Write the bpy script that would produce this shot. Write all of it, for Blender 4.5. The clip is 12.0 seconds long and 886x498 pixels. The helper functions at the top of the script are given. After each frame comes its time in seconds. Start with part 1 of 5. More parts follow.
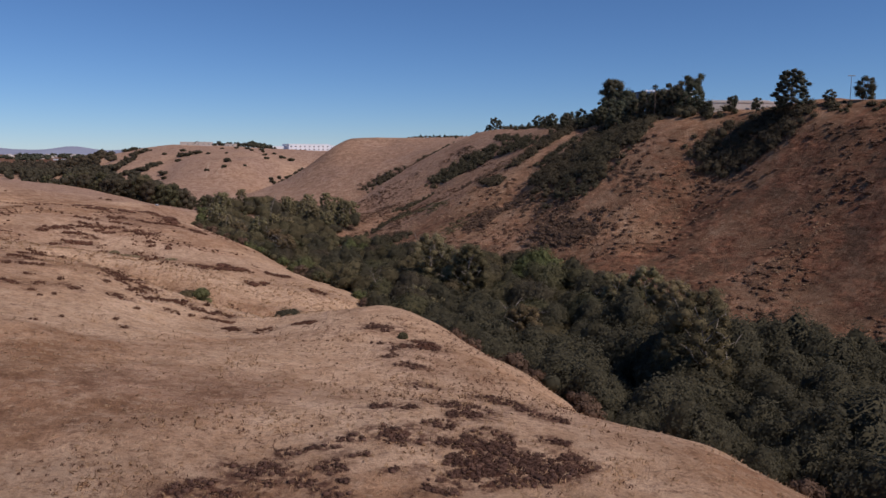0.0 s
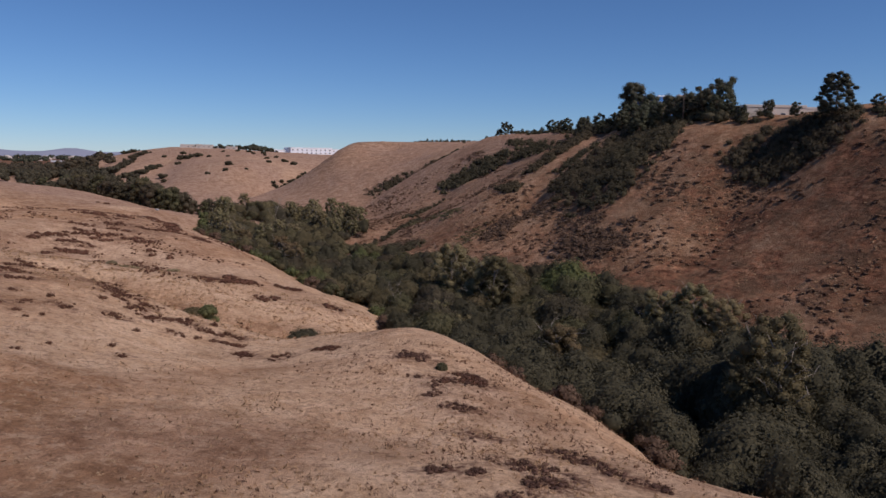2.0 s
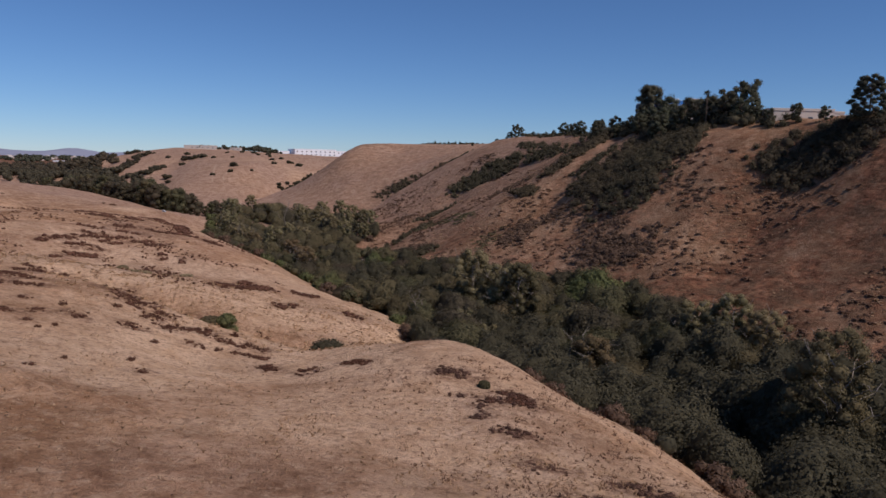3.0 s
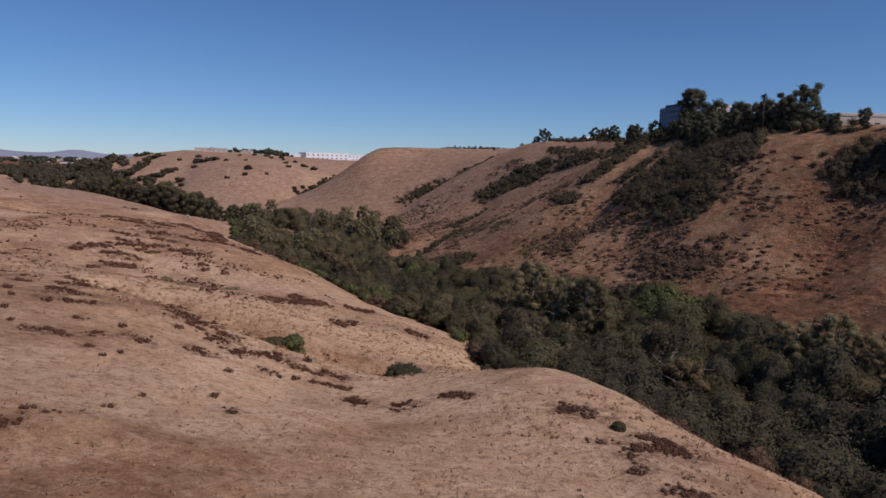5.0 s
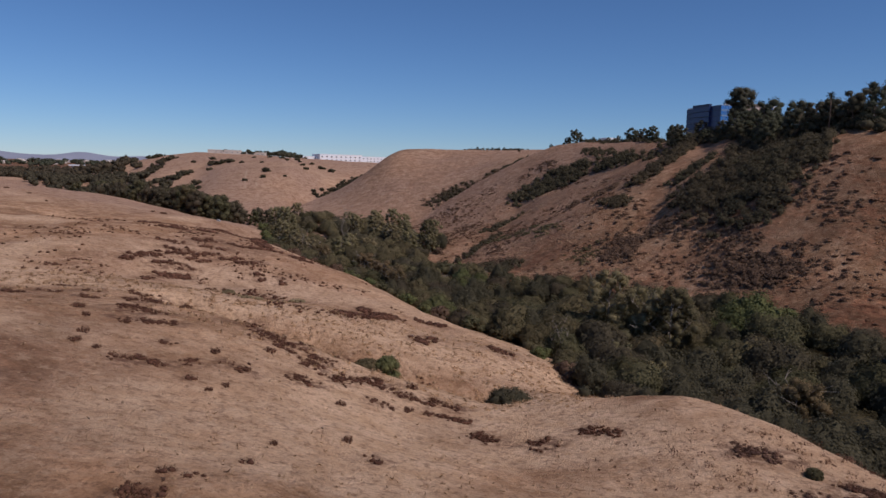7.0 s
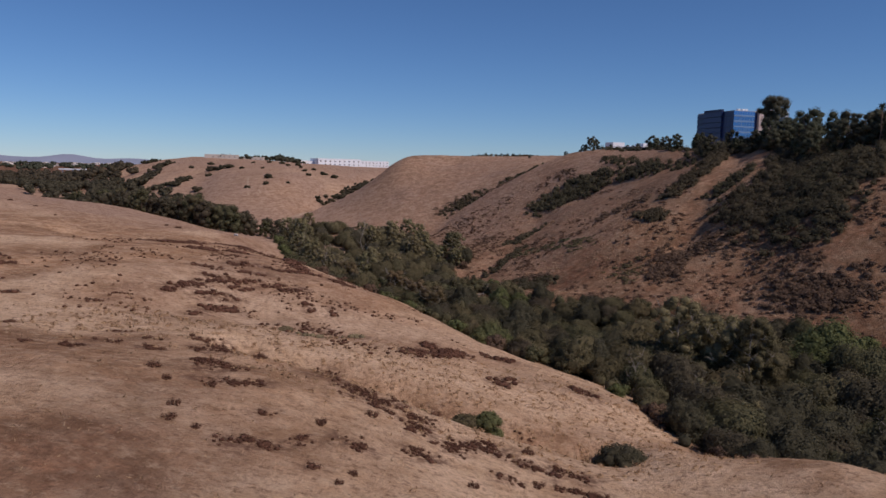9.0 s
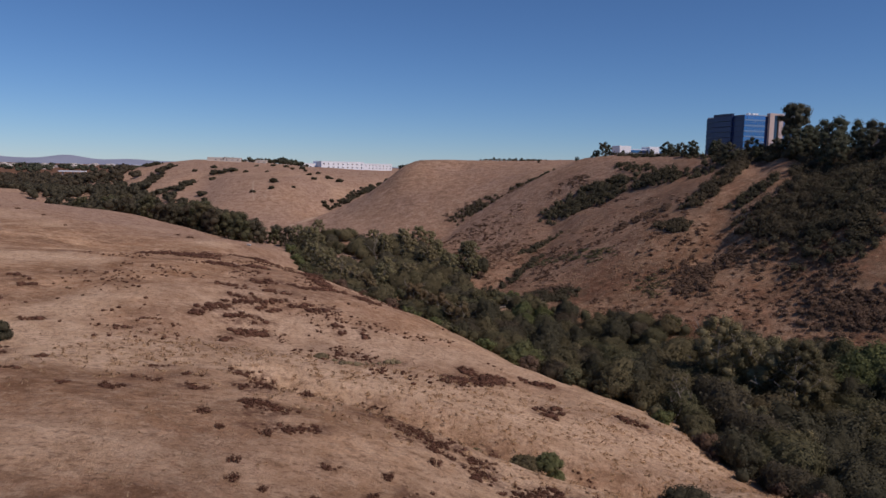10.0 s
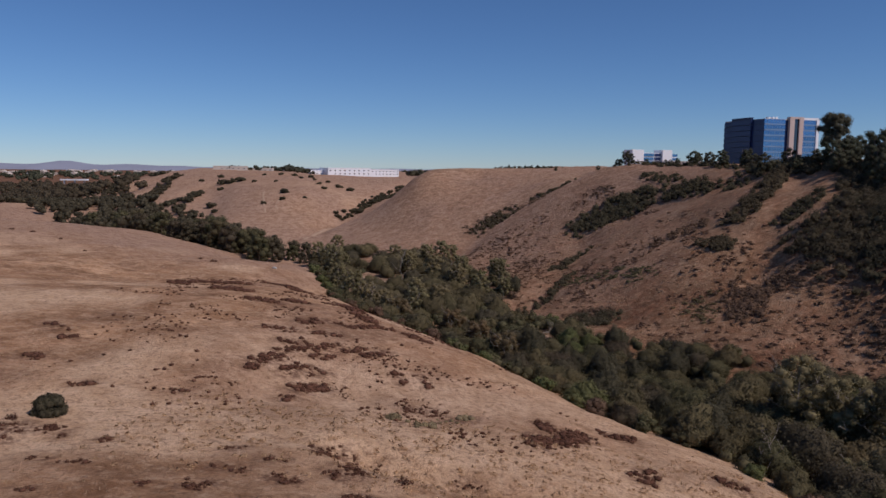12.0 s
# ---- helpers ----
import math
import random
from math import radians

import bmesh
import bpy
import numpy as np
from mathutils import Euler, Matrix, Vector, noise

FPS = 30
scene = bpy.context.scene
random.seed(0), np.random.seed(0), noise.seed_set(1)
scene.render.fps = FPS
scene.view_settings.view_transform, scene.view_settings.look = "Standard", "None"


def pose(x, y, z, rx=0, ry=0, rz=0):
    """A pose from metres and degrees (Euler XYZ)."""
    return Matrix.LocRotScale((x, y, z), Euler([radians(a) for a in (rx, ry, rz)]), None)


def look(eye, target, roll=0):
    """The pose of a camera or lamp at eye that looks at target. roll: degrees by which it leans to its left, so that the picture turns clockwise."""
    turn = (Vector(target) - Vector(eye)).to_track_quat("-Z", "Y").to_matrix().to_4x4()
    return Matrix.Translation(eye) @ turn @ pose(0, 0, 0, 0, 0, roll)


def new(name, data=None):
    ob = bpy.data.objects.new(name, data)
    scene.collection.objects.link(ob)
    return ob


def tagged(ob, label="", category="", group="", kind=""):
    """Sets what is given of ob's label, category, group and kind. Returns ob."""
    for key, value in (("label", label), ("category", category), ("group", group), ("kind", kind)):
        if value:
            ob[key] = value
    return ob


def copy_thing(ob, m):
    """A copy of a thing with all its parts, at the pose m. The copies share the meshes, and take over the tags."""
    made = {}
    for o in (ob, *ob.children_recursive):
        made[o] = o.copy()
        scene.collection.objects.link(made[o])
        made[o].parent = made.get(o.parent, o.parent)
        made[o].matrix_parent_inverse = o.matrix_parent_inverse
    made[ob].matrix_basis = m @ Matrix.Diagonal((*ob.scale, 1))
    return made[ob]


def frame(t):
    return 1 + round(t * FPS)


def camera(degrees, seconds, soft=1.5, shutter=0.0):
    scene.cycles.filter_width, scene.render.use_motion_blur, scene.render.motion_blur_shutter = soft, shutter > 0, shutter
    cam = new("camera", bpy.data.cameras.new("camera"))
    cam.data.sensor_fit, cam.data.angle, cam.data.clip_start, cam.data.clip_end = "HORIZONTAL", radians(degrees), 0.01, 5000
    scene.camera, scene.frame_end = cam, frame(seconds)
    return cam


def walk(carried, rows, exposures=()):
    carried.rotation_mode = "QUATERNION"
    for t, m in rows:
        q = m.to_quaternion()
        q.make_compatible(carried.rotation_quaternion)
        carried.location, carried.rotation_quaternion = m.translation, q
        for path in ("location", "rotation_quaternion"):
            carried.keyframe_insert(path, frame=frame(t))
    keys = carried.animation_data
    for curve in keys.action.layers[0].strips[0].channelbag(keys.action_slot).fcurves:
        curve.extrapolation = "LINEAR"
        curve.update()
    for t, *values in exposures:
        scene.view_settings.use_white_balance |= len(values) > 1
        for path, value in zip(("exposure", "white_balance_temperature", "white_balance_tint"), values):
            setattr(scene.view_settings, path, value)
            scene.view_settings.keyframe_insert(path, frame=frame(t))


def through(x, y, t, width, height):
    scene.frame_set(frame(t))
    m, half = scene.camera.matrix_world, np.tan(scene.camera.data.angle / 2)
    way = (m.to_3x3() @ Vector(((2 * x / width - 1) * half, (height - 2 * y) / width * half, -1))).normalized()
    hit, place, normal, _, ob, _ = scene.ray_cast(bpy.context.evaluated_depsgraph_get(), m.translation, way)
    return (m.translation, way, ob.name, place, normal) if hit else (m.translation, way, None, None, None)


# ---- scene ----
cam = camera(61.4, 12.0, soft=1.5)
PATH = [
    (0, (0.17, 1.04, 49.37), (0.11, 40.72, 44.29), 0.3),
    (0.5, (-1.12, 5.25, 49.28), (-1.12, 44.93, 44.26), 0.4),
    (1, (-2.69, 9.37, 49.29), (-2.67, 49.07, 44.33), 0.5),
    (1.5, (-4.72, 13.61, 49.26), (-4.68, 53.31, 44.38), 0.7),
    (2, (-7.17, 17.88, 49.21), (-7.13, 57.6, 44.39), 0.8),
    (2.5, (-10.12, 21.95, 49.12), (-10.08, 61.67, 44.36), 1.0),
    (3, (-13.31, 25.67, 49.07), (-13.29, 65.39, 44.39), 1.2),
    (5, (-29.18, 39.86, 48.99), (-29.22, 79.62, 44.53), 1.6),
    (5.5, (-33.41, 43.3, 48.92), (-33.47, 83.06, 44.48), 1.6),
    (6, (-37.81, 46.69, 48.88), (-37.91, 86.43, 44.46), 1.6),
    (6.5, (-42.13, 49.89, 48.84), (-42.25, 89.65, 44.44), 1.5),
    (7, (-46.45, 53.01, 48.78), (-46.64, 92.77, 44.4), 1.5),
    (9, (-63.69, 65.82, 53.07), (-63.23, 105.58, 48.75), 1.4),
    (9.5, (-67.81, 68.88, 54.84), (-67.21, 108.63, 50.5), 1.4),
    (10, (-71.91, 71.89, 56.67), (-71.33, 111.65, 52.35), 1.4),
    (10.5, (-75.99, 75.18, 58.44), (-75.41, 114.94, 54.12), 1.4),
    (11, (-79.91, 78.44, 60.31), (-79.39, 118.21, 56.07), 1.3),
    (11.5, (-83.31, 81.16, 62.16), (-82.73, 120.93, 57.9), 1.0),
    (12, (-85.83, 83.24, 64.13), (-85.17, 123.0, 59.77), 0.6),
]
walk(cam, [(t, look(eye, target, roll)) for t, eye, target, roll in PATH], [(0, -0.09, 5450, 13), (6, -0.15, 5450, 13), (12, -0.24, 5450, 13)])

# ---- daylight ----
SUN_TO = Vector((0.57, -0.34, 0.745)).normalized()
world = bpy.data.worlds.new("sky")
scene.world = world
world.use_nodes = True
_n = world.node_tree.nodes
_sky = _n.new("ShaderNodeTexSky")
_sky.sky_type = "NISHITA"
_sky.sun_disc = False
_sky.sun_elevation = math.asin(SUN_TO.z)
_sky.sun_rotation = math.atan2(SUN_TO.x, SUN_TO.y)
_sky.altitude = 2150
_sky.air_density = 1.0
_sky.dust_density = 0.0
_sky.ozone_density = 6.0
world.node_tree.links.new(_sky.outputs[0], _n["Background"].inputs["Color"])
_n["Background"].inputs["Strength"].default_value = 0.0725
sun = new("sun", bpy.data.lights.new("sun", "SUN"))
sun.data.energy = 3.7
sun.data.angle = radians(0.53)
sun.data.color = (1.0, 0.785, 0.61)
sun.matrix_world = Matrix.Translation((60, -60, 160)) @ SUN_TO.to_track_quat("Z", "Y").to_matrix().to_4x4()
scene.view_settings.exposure = 0.0


# ---- materials ----
def material(name, rough=0.9, spec=0.2):
    m = bpy.data.materials.new(name)
    m.use_nodes = True
    b = m.node_tree.nodes["Principled BSDF"]
    b.inputs["Roughness"].default_value = rough
    b.inputs["Specular IOR Level"].default_value = spec
    return m, m.node_tree.nodes, m.node_tree.links, b


def noise_node(n, l, vec, scale, detail=4.0, rough=0.6):
    t = n.new("ShaderNodeTexNoise")
    t.inputs["Scale"].default_value = scale
    t.inputs["Detail"].default_value = detail
    t.inputs["Roughness"].default_value = rough
    l.new(vec, t.inputs["Vector"])
    return t.outputs["Fac"]


def ramp(n, l, fac, stops):
    r = n.new("ShaderNodeValToRGB")
    e = r.color_ramp.elements
    while len(e) < len(stops):
        e.new(0.5)
    for k, (p, c) in enumerate(stops):
        e[k].position, e[k].color = p, (*c, 1)
    l.new(fac, r.inputs["Fac"])
    return r.outputs["Color"]


def mix(n, l, fac, a, b, mode="MIX"):
    x = n.new("ShaderNodeMix")
    x.data_type, x.blend_type = "RGBA", mode
    for sock, v in ((x.inputs["Factor"], fac), (x.inputs["A"], a), (x.inputs["B"], b)):
        if isinstance(v, (int, float)):
            sock.default_value = v
        elif isinstance(v, tuple):
            sock.default_value = (*v, 1)
        else:
            l.new(v, sock)
    return x.outputs["Result"]


def bumped(n, l, bsdf, height, strength, distance):
    b = n.new("ShaderNodeBump")
    b.inputs["Strength"].default_value = strength
    b.inputs["Distance"].default_value = distance
    l.new(height, b.inputs["Height"])
    l.new(b.outputs["Normal"], bsdf.inputs["Normal"])


def ground_material():
    m, n, l, b = material("dry_grass_ground", 0.95, 0.05)
    pos = n.new("ShaderNodeNewGeometry").outputs["Position"]
    cover = n.new("ShaderNodeAttribute")
    cover.attribute_name = "cover"
    sep = n.new("ShaderNodeSeparateColor")
    l.new(cover.outputs["Color"], sep.inputs["Color"])
    big = noise_node(n, l, pos, 0.035, 5, 0.6)
    mid = noise_node(n, l, pos, 0.22, 6, 0.65)
    fine = noise_node(n, l, pos, 2.6, 8, 0.8)
    straw = ramp(n, l, mid, [(0.30, (0.26, 0.147, 0.076)), (0.48, (0.43, 0.268, 0.152)), (0.66, (0.60, 0.402, 0.248))])
    rusty = ramp(n, l, mid, [(0.30, (0.1, 0.045, 0.027)), (0.5, (0.205, 0.102, 0.058)), (0.68, (0.35, 0.2, 0.115))])
    gold = ramp(n, l, mid, [(0.3, (0.5, 0.325, 0.185)), (0.65, (0.7, 0.5, 0.325))])
    blotch = ramp(n, l, big, [(0.42, (0, 0, 0)), (0.62, (0.8, 0.8, 0.8))])
    c = mix(n, l, blotch, straw, mix(n, l, 0.55, straw, (0.24, 0.13, 0.072)))
    drift = ramp(n, l, noise_node(n, l, pos, 0.075, 6, 0.7), [(0.40, (0.62, 0.57, 0.53)), (0.5, (1, 1, 1)), (0.6, (1.25, 1.24, 1.22))])
    c = mix(n, l, 0.8, c, drift, "MULTIPLY")
    tawny = ramp(n, l, noise_node(n, l, pos, 0.05, 7, 0.72), [(0.50, (0, 0, 0)), (0.62, (0.7, 0.7, 0.7))])
    c = mix(n, l, tawny, c, (0.32, 0.175, 0.088))
    c = mix(n, l, sep.outputs["Green"], c, gold)
    # pinkish soil tone; on the far hills it also holds painted distance haze
    soil_haze = n.new("ShaderNodeAttribute")
    soil_haze.attribute_name = "soil_haze"
    c = mix(n, l, soil_haze.outputs["Fac"], c, ramp(n, l, mid, [(0.30, (0.24, 0.148, 0.098)), (0.5, (0.36, 0.235, 0.162)), (0.68, (0.47, 0.325, 0.235))]))
    lie = n.new("ShaderNodeMapping")
    lie.inputs["Scale"].default_value = (0.16, 0.16, 1.0)
    l.new(pos, lie.inputs["Vector"])
    ledge = ramp(n, l, noise_node(n, l, lie.outputs["Vector"], 1.0, 6, 0.7), [(0.42, (0.5, 0.48, 0.46)), (0.55, (1.25, 1.25, 1.25))])
    rusty = mix(n, l, 0.8, rusty, ledge, "MULTIPLY")
    clump = ramp(n, l, noise_node(n, l, pos, 0.38, 8, 0.75), [(0.38, (0.42, 0.38, 0.36)), (0.5, (1, 1, 1)), (0.62, (1.65, 1.6, 1.5))])
    rusty = mix(n, l, 0.9, rusty, clump, "MULTIPLY")
    scrub = ramp(n, l, noise_node(n, l, pos, 0.11, 7, 0.72), [(0.44, (0, 0, 0)), (0.58, (0.75, 0.75, 0.75))])
    rusty = mix(n, l, scrub, rusty, (0.075, 0.05, 0.031))
    c = mix(n, l, sep.outputs["Red"], c, rusty)
    weeds = ramp(n, l, noise_node(n, l, pos, 0.95, 8, 0.78), [(0.50, (0, 0, 0)), (0.62, (0.7, 0.7, 0.7))])
    c = mix(n, l, weeds, c, (0.17, 0.095, 0.055))
    pale = ramp(n, l, noise_node(n, l, pos, 0.55, 8, 0.75), [(0.50, (0, 0, 0)), (0.66, (0.6, 0.6, 0.6))])
    bare = n.new("ShaderNodeMath")
    bare.operation = "MULTIPLY"
    l.new(pale, bare.inputs[0])
    l.new(ramp(n, l, sep.outputs["Red"], [(0.2, (1, 1, 1)), (0.9, (0.35, 0.35, 0.35))]), bare.inputs[1])
    c = mix(n, l, bare.outputs[0], c, (0.57, 0.41, 0.265))
    # ground darker along the creek bed
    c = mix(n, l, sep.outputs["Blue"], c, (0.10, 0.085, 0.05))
    litter = n.new("ShaderNodeMath")
    litter.operation = "MULTIPLY"
    l.new(cover.outputs["Alpha"], litter.inputs[0])
    l.new(ramp(n, l, noise_node(n, l, pos, 0.9, 6, 0.7), [(0.42, (0.05, 0.05, 0.05)), (0.55, (1, 1, 1))]), litter.inputs[1])
    c = mix(n, l, litter.outputs[0], c, (0.105, 0.05, 0.034))
    speck = ramp(n, l, fine, [(0.3, (0.68, 0.65, 0.62)), (0.5, (1, 1, 1)), (0.7, (1.2, 1.18, 1.14))])
    c = mix(n, l, 1.0, c, speck, "MULTIPLY")
    l.new(c, b.inputs["Base Color"])
    bumped(n, l, b, noise_node(n, l, pos, 0.9, 8, 0.75), 0.8, 0.8)
    return m


def leaf_material(name, dark, light, dry=None, through=0.18):
    m, n, l, b = material(name, 0.8, 0.1)
    geo = n.new("ShaderNodeNewGeometry")
    info = n.new("ShaderNodeObjectInfo")
    col = ramp(n, l, geo.outputs["Random Per Island"], [(0.0, dark), (1.0, light)])
    if dry:
        tint = ramp(n, l, info.outputs["Random"], [(0.3, (0, 0, 0)), (1.0, (0.5, 0.5, 0.5))])
        col = mix(n, l, tint, col, dry)
    patch = noise_node(n, l, geo.outputs["Position"], 0.5, 3, 0.6)
    shade = ramp(n, l, patch, [(0.3, (0.72, 0.72, 0.72)), (0.7, (1.2, 1.2, 1.15))])
    col = mix(n, l, 1.0, col, shade, "MULTIPLY")
    l.new(col, b.inputs["Base Color"])
    tr = n.new("ShaderNodeBsdfTranslucent")
    l.new(col, tr.inputs["Color"])
    ms = n.new("ShaderNodeMixShader")
    ms.inputs[0].default_value = through
    l.new(b.outputs[0], ms.inputs[1])
    l.new(tr.outputs[0], ms.inputs[2])
    l.new(ms.outputs[0], n["Material Output"].inputs["Surface"])
    return m


def plain_material(name, base, rough=0.8, vary=0.12, scale=0.4, spec=0.3, metal=0.0):
    m, n, l, b = material(name, rough, spec)
    pos = n.new("ShaderNodeNewGeometry").outputs["Position"]
    f = noise_node(n, l, pos, scale, 5, 0.65)
    lo, hi = tuple(v * (1 - vary) for v in base), tuple(min(1, v * (1 + vary)) for v in base)
    l.new(ramp(n, l, f, [(0.3, lo), (0.7, hi)]), b.inputs["Base Color"])
    b.inputs["Metallic"].default_value = metal
    bumped(n, l, b, f, 0.15, 0.05)
    return m


def glass_material(name, base, metal=0.75, rough=0.06, spec=0.8):
    m, n, l, b = material(name, rough, spec)
    info = n.new("ShaderNodeObjectInfo")
    c = ramp(n, l, info.outputs["Random"], [(0.0, tuple(v * 0.7 for v in base)), (1.0, base)])
    l.new(c, b.inputs["Base Color"])
    b.inputs["Metallic"].default_value = metal
    return m


M_GROUND = ground_material()
M_WILLOW = leaf_material("willow_leaves", (0.078, 0.079, 0.042), (0.205, 0.188, 0.102), (0.18, 0.138, 0.08), 0.45)
M_OLIVE = leaf_material("olive_leaves", (0.1, 0.093, 0.05), (0.25, 0.215, 0.12), (0.22, 0.16, 0.09), 0.45)
M_BRIGHT = leaf_material("fresh_green_leaves", (0.105, 0.124, 0.05), (0.25, 0.262, 0.114), (0.22, 0.205, 0.1), 0.45)
M_SYC = leaf_material("sycamore_leaves", (0.15, 0.14, 0.072), (0.38, 0.335, 0.185), (0.31, 0.235, 0.135), 0.45)
# grey willow colour, which also carries the haze over the valley woods
M_GREYGREEN = leaf_material("grey_willow_and_hazy_leaves", (0.078, 0.07, 0.046), (0.16, 0.14, 0.092), (0.15, 0.11, 0.075), 0.45)
M_SLOPE = leaf_material("dry_slope_twigs", (0.155, 0.093, 0.061), (0.26, 0.16, 0.105), (0.21, 0.125, 0.082), 0.35)
M_OCHRE = leaf_material("ochre_turning_leaves", (0.12, 0.098, 0.054), (0.26, 0.195, 0.108), (0.23, 0.155, 0.085), 0.4)
M_DARK = leaf_material("dark_chaparral_leaves", (0.065, 0.062, 0.039), (0.14, 0.122, 0.077), (0.12, 0.09, 0.06), 0.4)
M_HEATH = leaf_material("grey_dead_brush_twigs", (0.08, 0.043, 0.032), (0.21, 0.125, 0.09), (0.14, 0.08, 0.058), 0.2)
M_SILVER = leaf_material("silvery_sage_leaves", (0.2, 0.165, 0.095), (0.35, 0.285, 0.165), (0.3, 0.23, 0.135), 0.3)
# dark foliage, with the shade of the near creek trees put into its colour
M_DEEP_SHADE = leaf_material("dark_shaded_leaves", (0.084, 0.08, 0.053), (0.165, 0.15, 0.095), None, 0.5)
M_SAGE = leaf_material("grey_brush_leaves", (0.125, 0.085, 0.06), (0.235, 0.16, 0.11), (0.19, 0.122, 0.082), 0.35)
M_RUST = leaf_material("dead_brush_twigs", (0.085, 0.04, 0.026), (0.205, 0.105, 0.068), (0.14, 0.072, 0.047), 0.2)
M_EUC = leaf_material("eucalyptus_leaves", (0.048, 0.055, 0.036), (0.11, 0.115, 0.075), (0.12, 0.1, 0.07), 0.2)
M_PINE = leaf_material("pine_needles", (0.045, 0.048, 0.034), (0.1, 0.1, 0.07), None, 0.12)
M_STRAW = leaf_material("dry_grass_blades", (0.4, 0.26, 0.15), (0.58, 0.42, 0.27), (0.46, 0.3, 0.18), 0.45)
M_TUSSOCK = leaf_material("golden_tussock_blades", (0.4, 0.26, 0.15), (0.6, 0.42, 0.255), (0.46, 0.3, 0.17), 0.45)
M_BARK = plain_material("brown_bark", (0.14, 0.10, 0.07), 0.9, 0.3, 3.0)
M_PALE_BARK = plain_material("pale_sycamore_bark", (0.27, 0.235, 0.19), 0.85, 0.25, 2.0)
M_WHITE = plain_material("white_painted_concrete", (0.84, 0.86, 0.88), 0.7, 0.03, 0.15)
M_CREAM = plain_material("cream_painted_concrete", (0.62, 0.55, 0.47), 0.75, 0.05, 0.2)
M_TAN = plain_material("pinkish_stone_cladding", (0.55, 0.45, 0.40), 0.7, 0.06, 0.3)
M_GREY = plain_material("grey_concrete", (0.42, 0.41, 0.40), 0.8, 0.08, 0.3)
M_GLASS = glass_material("blue_curtain_glass", (0.13, 0.26, 0.48))
# dark glass; on the tower's sunless side the shade is in this colour
M_DARK_SHADE_GLASS = glass_material("dark_and_shaded_blue_glass", (0.024, 0.045, 0.14), 0.0, 0.3, 0.3)
M_MULLION = plain_material("pale_blue_spandrel", (0.19, 0.29, 0.45), 0.4, 0.05, 0.3)
M_WINDOW = glass_material("dark_window_glass", (0.08, 0.10, 0.13))
M_ROOF = plain_material("terracotta_roof", (0.30, 0.17, 0.12), 0.9, 0.1, 0.3)
M_DIRT = plain_material("pale_bare_dirt", (0.44, 0.32, 0.22), 0.95, 0.12, 0.6, 0.05)
# spandrels of the sunless side, darkened in colour to stand for shade
M_SHADE_NAVY = plain_material("shaded_side_navy_panel", (0.02, 0.034, 0.085), 0.5, 0.1, 0.5)
M_STEEL = plain_material("grey_painted_steel", (0.30, 0.31, 0.32), 0.5, 0.05, 1.0)
# the mountains' haze is painted into this pale blue base colour
M_MOUNT = plain_material("hazy_far_mountain", (0.29, 0.31, 0.38), 1.0, 0.08, 0.003, 0.0)


# ---- the lie of the land: crest, rim, foot and gully lines ----
CREEK_BED = [(170, 30, -1), (120, 70, 0), (80, 110, 1), (56, 145, 2), (38, 185, 3), (18, 225, 4), (-12, 265, 5), (-45, 310, 6), (-78, 370, 7), (-112, 430, 9), (-165, 500, 9), (-235, 580, 9), (-330, 690, 10), (-470, 860, 12), (-640, 1080, 14)]
WEST_RIM = [(54, 62, 9.5), (43, 80, 11), (37, 88, 12), (33, 94, 12.6), (27, 97, 12.8), (21, 103, 12.6), (18, 116, 11.8), (13, 128, 12), (5, 138, 14), (-1, 147, 15.4), (-5, 157, 15.2), (-12, 164, 14), (-20, 170, 12), (-25, 190, 7.6), (-25, 201, 8.3), (-27, 214, 8), (-33, 225, 8.2), (-45, 235, 10.2), (-53, 245, 11), (-62, 262, 12), (-71, 277, 13), (-86, 307, 12.6), (-99, 322, 14.4), (-120, 344, 17), (-127, 374, 13), (-150, 392, 20.8), (-135, 408, 13.5), (-155, 458, 13.5), (-178, 346, 23.4), (-195, 485, 16.5), (-262, 562, 20), (-302, 495, 32), (-420, 690, 27), (-470, 790, 24)]
WEST_FOOT = [(64, 70, 2), (53, 88, 2), (46, 98, 2.5), (38, 106, 3), (30, 112, 3), (27, 124, 3), (22, 137, 3), (14, 149, 3), (7, 159, 3.5), (2, 171, 3.8), (-6, 184, 4), (-15, 200, 4.2), (-18, 214, 4.5), (-25, 231, 4.8), (-40, 250, 5.2), (-50, 268, 5.6), (-62, 288, 6), (-76, 316, 6.5), (-92, 338, 7.2), (-112, 362, 8), (-127, 412, 8.5), (-172, 482, 9)]
WEST_SLOPE = [(-7, 130, 17), (-7, 102, 18), (-26, 142, 17), (-42, 140, 16), (-53, 120, 21.4), (-71, 141, 24), (-89, 138, 27.4), (-97, 155, 28), (-103, 167, 28), (-143, 195, 27.8), (-119, 223, 26.3), (-109, 219, 23), (-87, 214, 19.2), (-52, 198, 14.3), (-171, 337, 24)]
WEST_MESA = [(0, 55, 20), (-40, 60, 23), (0, 0, 20), (-90, 70, 29), (-160, 130, 33), (-250, 250, 36), (-380, 400, 38), (-120, -100, 30), (60, -100, 16), (-500, 600, 36), (-700, 800, 36)]
WEST_GULLY = [(-80, 182, 22), (-58, 174, 17.2), (-38, 171, 12.2), (-28, 178, 10.5), (-18, 184, 7), (-12, 192, 4.6)]
EAST_FOOT = [(160, 85, 4), (118, 135, 5), (90, 163, 6), (72, 182, 7), (58, 205, 9.5), (46, 228, 11.5), (37, 248, 13), (24, 262, 12), (10, 277, 10.5), (-4, 296, 10), (-18, 312, 9), (-36, 343, 7), (-48, 378, 6.2), (-51, 404, 8.5), (-57, 440, 10), (-67, 490, 11), (-75, 526, 12)]
